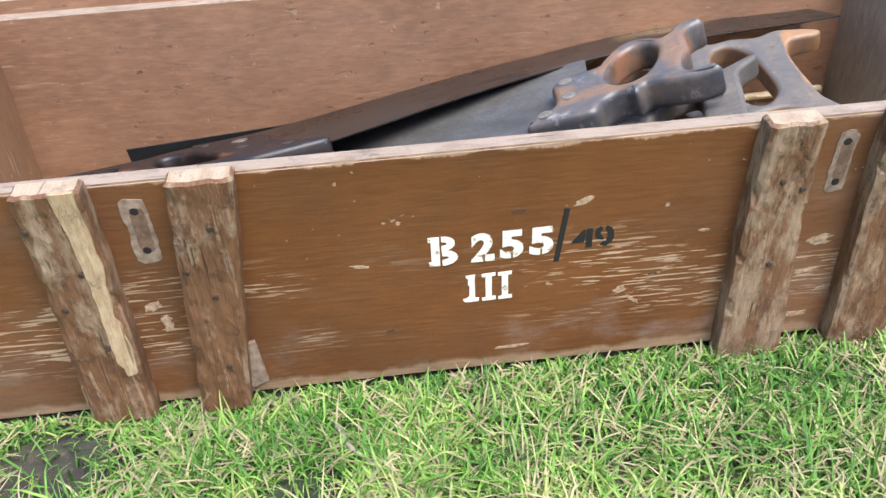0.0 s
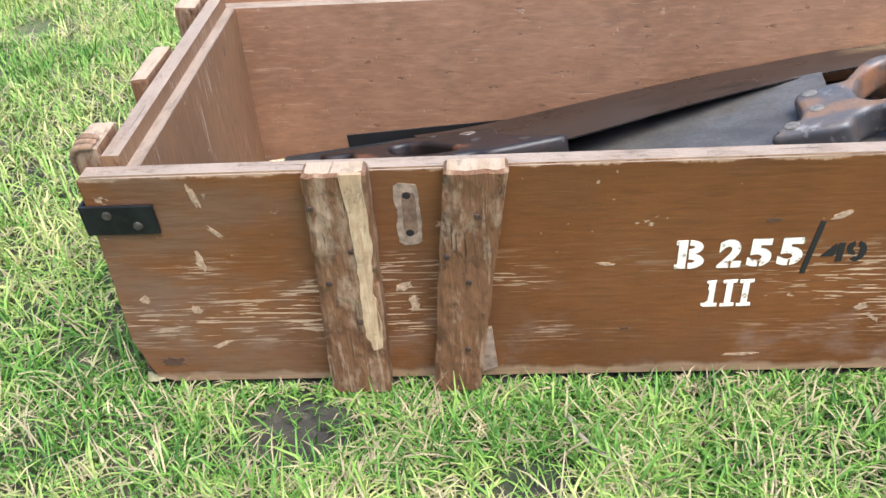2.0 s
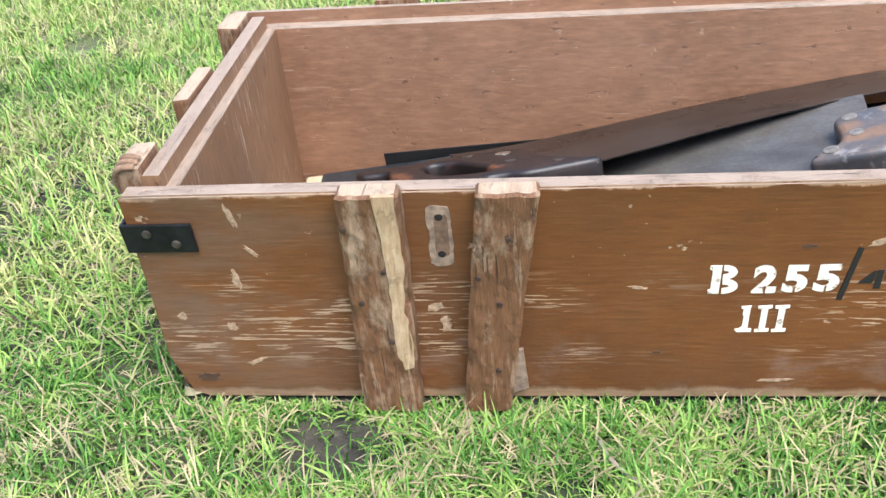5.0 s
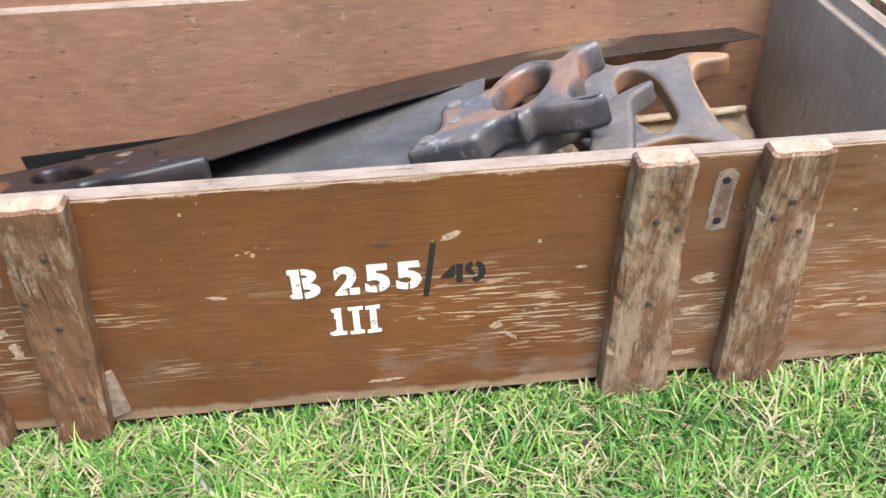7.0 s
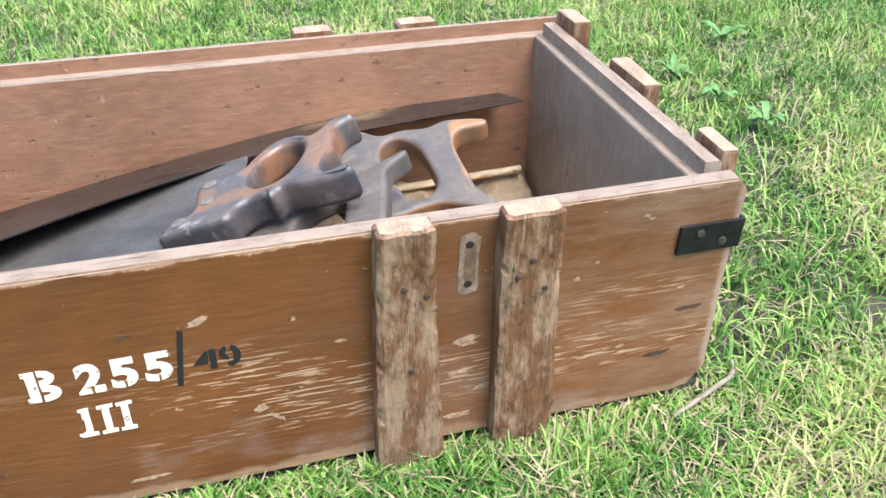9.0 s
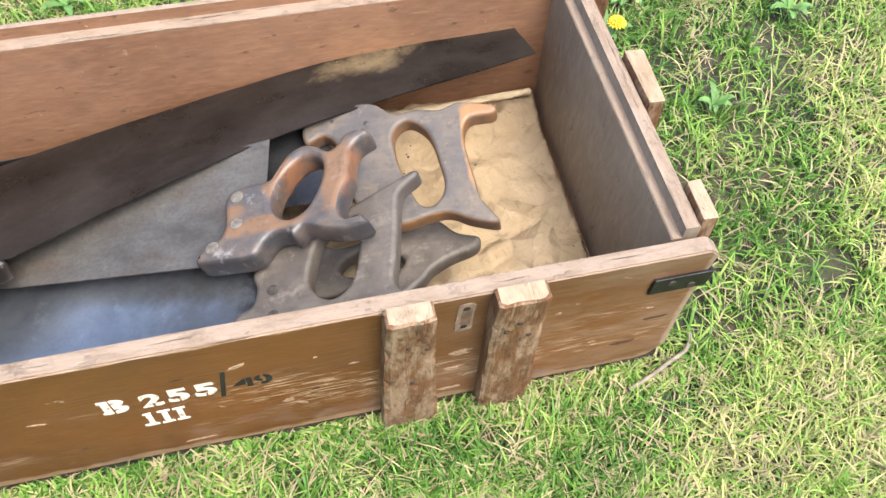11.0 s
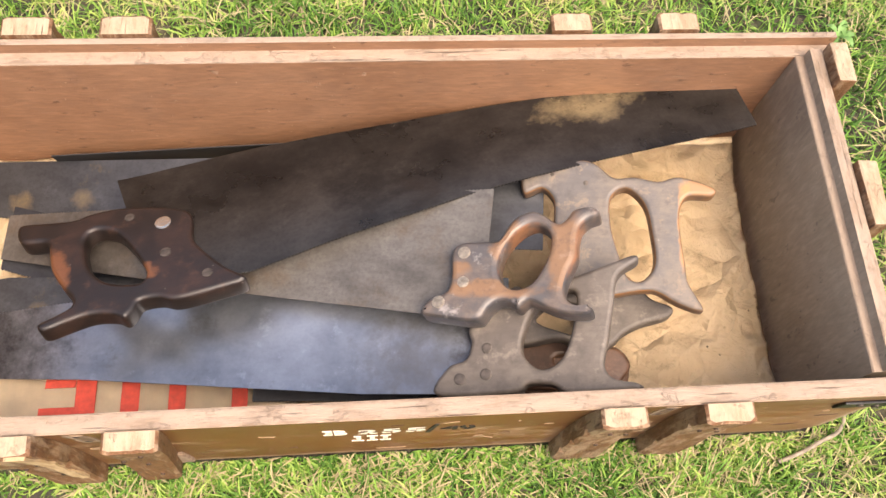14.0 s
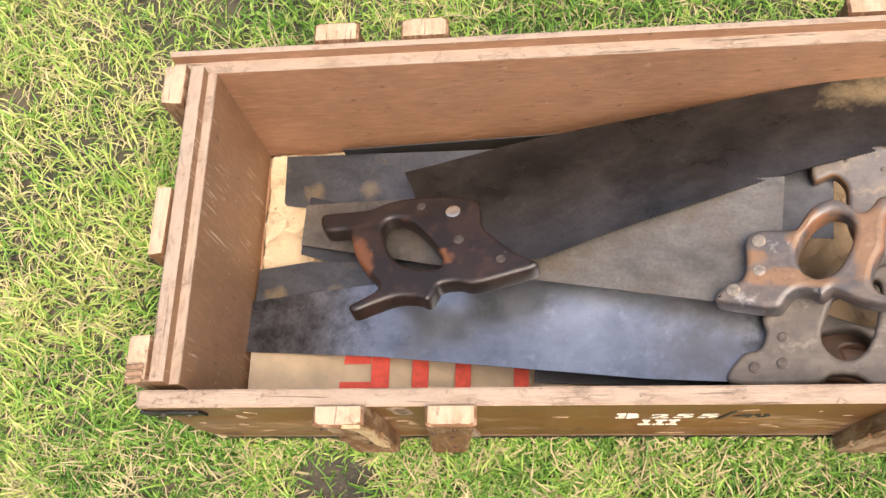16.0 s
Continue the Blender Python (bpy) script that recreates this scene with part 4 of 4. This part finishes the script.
saw("old hand saw with a fish-tailed pale handle lying under the others", (0.149, 0.115, 0.117), (-0.9914, 0.0947, -0.0902), (-0.0922, -0.0172, 0.9956),
    [(0, -31), (-22, -22), (-58, -28), (-86, -38), (-108, -48), (-123, -37), (-138, -21), (-158, -13), (-154, -2), (-127, 7), (-109, 17), (-98, 28), (-74, 41), (-48, 24), (-13, 30), (14, 26), (14, -7)],
    [(-22, 6), (-31, -8), (-53, -14), (-75, -9), (-84, 4), (-66, 19), (-44, 15)],
    [(6, -42), (263, -36), (527, -28), (586, -16)], [(6, 50), (585, 20)], wood_pale, steel_toe)

# two more saws lie under these, their handles mostly hidden
saw("dark hand saw with a red-brown handle under the pile", (0.150, 0.080, 0.086), (-0.955, 0.297, -0.03), (-0.03, 0.0, 1.0),
    [(10, -30), (-30, -34), (-70, -30), (-100, -36), (-118, -20), (-108, 8), (-116, 26), (-96, 32), (-60, 22), (-20, 30), (14, 28)],
    [(-40, -8), (-62, -14), (-84, -8), (-84, 8), (-60, 10)],
    [(0, -45), (560, -30)], [(0, 52), (545, 40)], wood_brown, steel_dark)
saw("black hand saw blade half covered by a larger saw", (0.170, 0.060, 0.080), (-0.998, 0.05, -0.02), (-0.02, 0.0, 1.0),
    [(10, -22), (-40, -30), (-90, -26), (-98, 0), (-80, 18), (-30, 14), (10, 18)], None,
    [(0, -60), (287, -40)], [(0, 22), (287, 24)], wood_brown, steel_dark)
saw("black saw blade standing on edge against the back board", (0.10, 0.323, 0.125), (-1.0, 0.0, -0.071), (0.0, -1.0, -0.12), None, None,
    [(0, 0), (436, 0)], [(0, 45), (436, 22)], wood_brown, steel_jet)


# ---- grass ----
def grass_mat():
    m = Mat("lawn_grass", 0.55)
    r = m.island()
    ramp = m.node("ShaderNodeValToRGB")
    e = ramp.color_ramp.elements
    e[0].position, e[0].color = 0.0, (0.022, 0.060, 0.010, 1)
    e[1].position, e[1].color = 1.0, (0.62, 0.55, 0.31, 1)
    for p, c in ((0.20, (0.046, 0.126, 0.019)), (0.42, (0.122, 0.260, 0.040)), (0.60, (0.262, 0.388, 0.082)), (0.80, (0.47, 0.46, 0.17)), (0.92, (0.56, 0.50, 0.25))):
        k = e.new(p)
        k.color = (*c, 1)
    dry = m.step(m.noise(4.2, 4), 0.40, 0.66)
    for x, y, rx, ry in ((0.62, -0.13, 0.24, 0.12), (0.95, 0.15, 0.25, 0.30), (-0.80, 0.35, 0.26, 0.34), (-0.25, -0.20, 0.30, 0.10), (-0.75, 1.0, 0.5, 0.25)):
        dry = m.math("MAXIMUM", dry, m.math("MULTIPLY", m.ellipse(x, y, rx, ry, 0.9, 9), 0.9))
    for x, y, rx, ry in ((0.22, -0.07, 0.26, 0.09), (0.66, 0.30, 0.13, 0.22), (-0.56, -0.02, 0.12, 0.10)):
        dry = m.math("MULTIPLY", dry, m.math("SUBTRACT", 1.0, m.math("MULTIPLY", m.ellipse(x, y, rx, ry, 0.9, 9), 0.9)))
    clump = m.step(m.noise(21, 3, shift=5.0), 0.28, 0.72)
    f = m.math("ADD", m.math("ADD", m.math("MULTIPLY", r, 0.44), m.math("MULTIPLY", clump, 0.28)), m.math("MULTIPLY", dry, 0.29))
    m.link(m.math("MINIMUM", f, 1.0), ramp.inputs[0])
    m.color(ramp.outputs[0])
    m.b.inputs["Specular IOR Level"].default_value = 0.25
    t = m.node("ShaderNodeBsdfTranslucent")
    mixs = m.node("ShaderNodeMixShader")
    mixs.inputs[0].default_value = 0.18
    m.link(ramp.outputs[0], t.inputs[0])
    m.link(m.b.outputs[0], mixs.inputs[1])
    m.link(t.outputs[0], mixs.inputs[2])
    m.link(mixs.outputs[0], m.t.nodes["Material Output"].inputs[0])
    return m.m


def tufts(name, count, box, length, seed, material, width=0.0016, label="", flat=0.0, inner=None):
    """Many bent blades of grass in one mesh; bare patches stay thin."""
    rng = np.random.default_rng(seed)
    x0, x1, y0, y1 = box
    each = 22
    cx, cy = rng.uniform(x0, x1, count // each + 1), rng.uniform(y0, y1, count // each + 1)
    ca, cl = rng.uniform(0, 2 * np.pi, len(cx)), rng.uniform(0.55, 1.35, len(cx))
    who = np.arange(count) // each
    loose = rng.uniform(0, 1, count) < 0.4
    rad, ang = np.abs(rng.normal(0, 0.011, count)), rng.uniform(0, 2 * np.pi, count)
    px = np.where(loose, rng.uniform(x0, x1, count), cx[who] + rad * np.cos(ang))
    py = np.where(loose, rng.uniform(y0, y1, count), cy[who] + rad * np.sin(ang))
    fine = np.sin(px * 41 + 2.1 * np.sin(py * 33)) * np.sin(py * 47 + 1.9 * np.sin(px * 29)) * 0.5 + 0.5
    dens = np.sin(px * 7.3 + 1.1 * np.sin(py * 9.1)) * np.sin(py * 8.7 + 1.7 * np.sin(px * 5.3)) * 0.5 + 0.5
    keep = rng.uniform(0, 1, count) < (0.30 + 0.70 * dens) * (0.45 + 0.55 * fine)
    bad = (px > -0.474) & (px < 0.477) & (py > -0.002) & (py < 0.366)
    for bx, by, br in ((-0.335, -0.050, 0.058), (-0.15, -0.115, 0.046), (0.70, 0.06, 0.04), (0.47, -0.055, 0.025), (0.30, -0.05, 0.018), (-0.92, 0.83, 0.06), (-0.80, 0.45, 0.04)):
        bad |= ((px - bx) ** 2 + ((py - by) * 1.4) ** 2 < (br * rng.uniform(0.6, 1.2, count)) ** 2) & (rng.uniform(0, 1, count) < 0.9)
    if inner:
        bad |= (px > inner[0]) & (px < inner[1]) & (py > inner[2]) & (py < inner[3])
    keep &= ~bad
    px, py, ang, who, loose = px[keep], py[keep], ang[keep], who[keep], loose[keep]
    n = len(px)
    ln = length * rng.uniform(0.4, 1.2, n) * cl[who]
    close = (np.abs(px) < 0.5) & (py > -0.035) & (py < 0.0)
    ln = np.where(close, np.minimum(ln, 0.026) * 0.8, ln)
    az = np.where(loose, rng.uniform(0, 2 * np.pi, n), ang + 0.5 * np.sin(ca[who]) + rng.normal(0, 0.5, n))
    lean = flat + rng.uniform(0.2, 2.3, n) * rng.uniform(0.4, 1.0, n)
    curl = rng.uniform(0.0, 1.5, n)
    w = width * rng.uniform(0.5, 1.5, n)
    pz = GROUND - 0.004 + flat * 0.006 + 0.0 * px
    verts = np.zeros((n, 7, 3))
    dx, dy = np.cos(az), np.sin(az)
    x, y, z, th = px.copy(), py.copy(), pz.copy(), lean * 0.5
    for k in range(4):
        ww = w * (1.0, 0.95, 0.7, 0.0)[k]
        if k < 3:
            for s, sg in ((0, 1), (1, -1)):
                verts[:, 2 * k + s, 0] = x - dy * ww * sg
                verts[:, 2 * k + s, 1] = y + dx * ww * sg
                verts[:, 2 * k + s, 2] = z
        else:
            verts[:, 6, 0], verts[:, 6, 1], verts[:, 6, 2] = x, y, z
        x = x + dx * np.sin(th) * ln / 3
        y = y + dy * np.sin(th) * ln / 3
        z = z + np.cos(th) * ln / 3
        th = np.minimum(th + curl * 0.7, 1.75)
    # blades bend off the boards of the crate
    v = verts.reshape(-1, 3)
    v[:, 2] = np.maximum(v[:, 2], GROUND - 0.005)
    inb = (v[:, 0] > -0.476) & (v[:, 0] < 0.477) & (v[:, 1] > -0.0015) & (v[:, 1] < 0.368)
    gap = np.stack([v[:, 0] + 0.476, 0.477 - v[:, 0], v[:, 1] + 0.0015, 0.368 - v[:, 1]])
    side = np.argmin(gap, 0)
    for k, axis, at in ((0, 0, -0.4765), (1, 0, 0.4775), (2, 1, -0.002), (3, 1, 0.369)):
        v[inb & (side == k), axis] = at
    base = (np.arange(n) * 7)[:, None]
    quads = np.concatenate([base + [0, 1, 3, 2], base + [2, 3, 5, 4]], 1).reshape(-1)
    tris = (base + [4, 5, 6]).reshape(-1)
    me = bpy.data.meshes.new(name)
    me.vertices.add(n * 7)
    me.vertices.foreach_set("co", v.reshape(-1))
    loops = np.concatenate([quads, tris])
    me.loops.add(len(loops))
    me.loops.foreach_set("vertex_index", loops.astype(np.int32))
    starts = np.concatenate([np.arange(0, 8 * n, 4), 8 * n + np.arange(0, 3 * n, 3)])
    me.polygons.add(3 * n)
    me.polygons.foreach_set("loop_start", starts.astype(np.int32))
    me.update(calc_edges=True)
    me.validate()
    me.materials.append(material)
    return tagged(new(name, me), label, "grass", kind="stuff")


lawn = grass_mat()
straw = plain("dead_straw", (0.32, 0.27, 0.145), 0.85, 0, 0.35, 20)
GREEN, DEAD = "short green and straw-coloured lawn grass", "dead straw lying between the grass"
tufts("grass", 265000, (-1.3, 1.7, -0.50, 0.0), 0.034, 11, lawn, 0.00085, GREEN)
tufts("grass", 300000, (-1.3, 1.7, 0.0, 1.3), 0.037, 12, lawn, 0.0010, GREEN)
tufts("grass", 6000, (-0.52, 0.52, -0.030, 0.0), 0.022, 14, lawn, 0.0012, "grass growing against the foot of the crate")
tufts("grass", 80000, (-2.2, 3.2, -1.2, 3.4), 0.048, 13, lawn, 0.0024, "lawn grass round the crate", 0.0, (-1.3, 1.7, -0.5, 1.3))
tufts("grass", 40000, (-4.6, 5.6, -3.4, 5.8), 0.060, 17, lawn, 0.0060, "lawn grass farther off", 0.0, (-2.2, 3.2, -1.2, 3.4))
tufts("dead_grass", 60000, (-1.05, 1.25, -0.50, 0.0), 0.036, 15, straw, 0.00065, DEAD, 1.0)
tufts("dead_grass", 70000, (-1.3, 1.7, 0.0, 1.3), 0.038, 16, straw, 0.00075, DEAD, 1.0)

# ---- weeds, a dandelion and twigs in the lawn ----
leaf_green = plain("weed_leaf", (0.10, 0.21, 0.05), 0.65, 0, 0.35, 60)
petal = plain("dandelion_yellow", (0.80, 0.52, 0.02), 0.6, 0, 0.15, 200)
twig_bark = plain("dry_twig", (0.23, 0.19, 0.14), 0.85, 0, 0.35, 120)


def leaf(bm, base, az, ln, wd, lift):
    """One lobed leaf, folded along its rib."""
    rows, n = [], 8
    for k in range(n + 1):
        f = k / n
        w = wd * math.sin(math.pi * min(1, f * 0.92 + 0.05)) ** 0.7 * (1.0 if k % 2 else 0.72)
        r, z = ln * f, lift * math.sin(f * 2.2) * ln + 0.002
        c, s_ = math.cos(az), math.sin(az)
        rows.append([bm.verts.new((base[0] + c * r - s_ * o * w, base[1] + s_ * r + c * o * w, base[2] + z + abs(o) * w * 0.35)) for o in (-1, 0, 1)])
    for p, q in zip(rows, rows[1:]):
        for j in range(2):
            bm.faces.new((p[j], p[j + 1], q[j + 1], q[j]))


def weed(x, y, size, count, seed):
    random.seed(seed)
    ob = thing("weed", "small broad-leaved green weed growing in the lawn", "weed", "weeds in the lawn")
    for k in range(count):
        bm = bmesh.new()
        leaf(bm, (x, y, GROUND + 0.012), 2 * math.pi * k / count + random.uniform(-0.4, 0.4), size * random.uniform(0.7, 1.2), size * random.uniform(0.16, 0.24), random.uniform(0.25, 0.6))
        part("leaf", bm, leaf_green, ob, smooth=True)


for k, (x, y, size) in enumerate(((0.81, 0.53, 0.06), (0.83, 0.44, 0.055), (0.79, 0.63, 0.05), (0.57, 0.45, 0.05), (0.62, 0.50, 0.045), (0.66, 0.30, 0.04), (-0.10, 0.62, 0.05),
                                  (-0.35, 0.60, 0.045), (0.95, 0.75, 0.06), (1.05, 0.35, 0.05), (0.35, 0.68, 0.05))):
    weed(x, y, size * 0.62, 5 + k % 3, 200 + k)

dandelion = thing("dandelion", "yellow dandelion flower in the grass beside the crate", "flower")
tagged(rope([(0.575, 0.432, GROUND), (0.577, 0.434, 0.055), (0.575, 0.432, 0.072)], 0.0014, "stem", dandelion, leaf_green))
random.seed(5)
bm = bmesh.new()
for ring, (count, ln, up) in enumerate(((16, 0.013, 0.15), (14, 0.010, 0.5), (9, 0.006, 1.0))):
    for k in range(count):
        a = 2 * math.pi * k / count + ring
        leaf(bm, (0.575, 0.432, 0.071 + ring * 0.001), a, ln, 0.0022, up)
part("flower_head", bm, petal, dandelion, "bright yellow petals")

for pts, r in (([(-0.122, -0.055, 0.046), (-0.118, -0.068, 0.044), (-0.108, -0.082, 0.045), (-0.095, -0.094, 0.042)], 0.0019), ([(0.43, -0.033, 0.043), (0.455, -0.026, 0.047), (0.48, -0.014, 0.046), (0.506, -0.005, 0.048), (0.512, 0.012, 0.046)], 0.0022)):
    tagged(rope(pts, r, "twig", None, twig_bark), "dry brown twig lying in the grass", "twig")
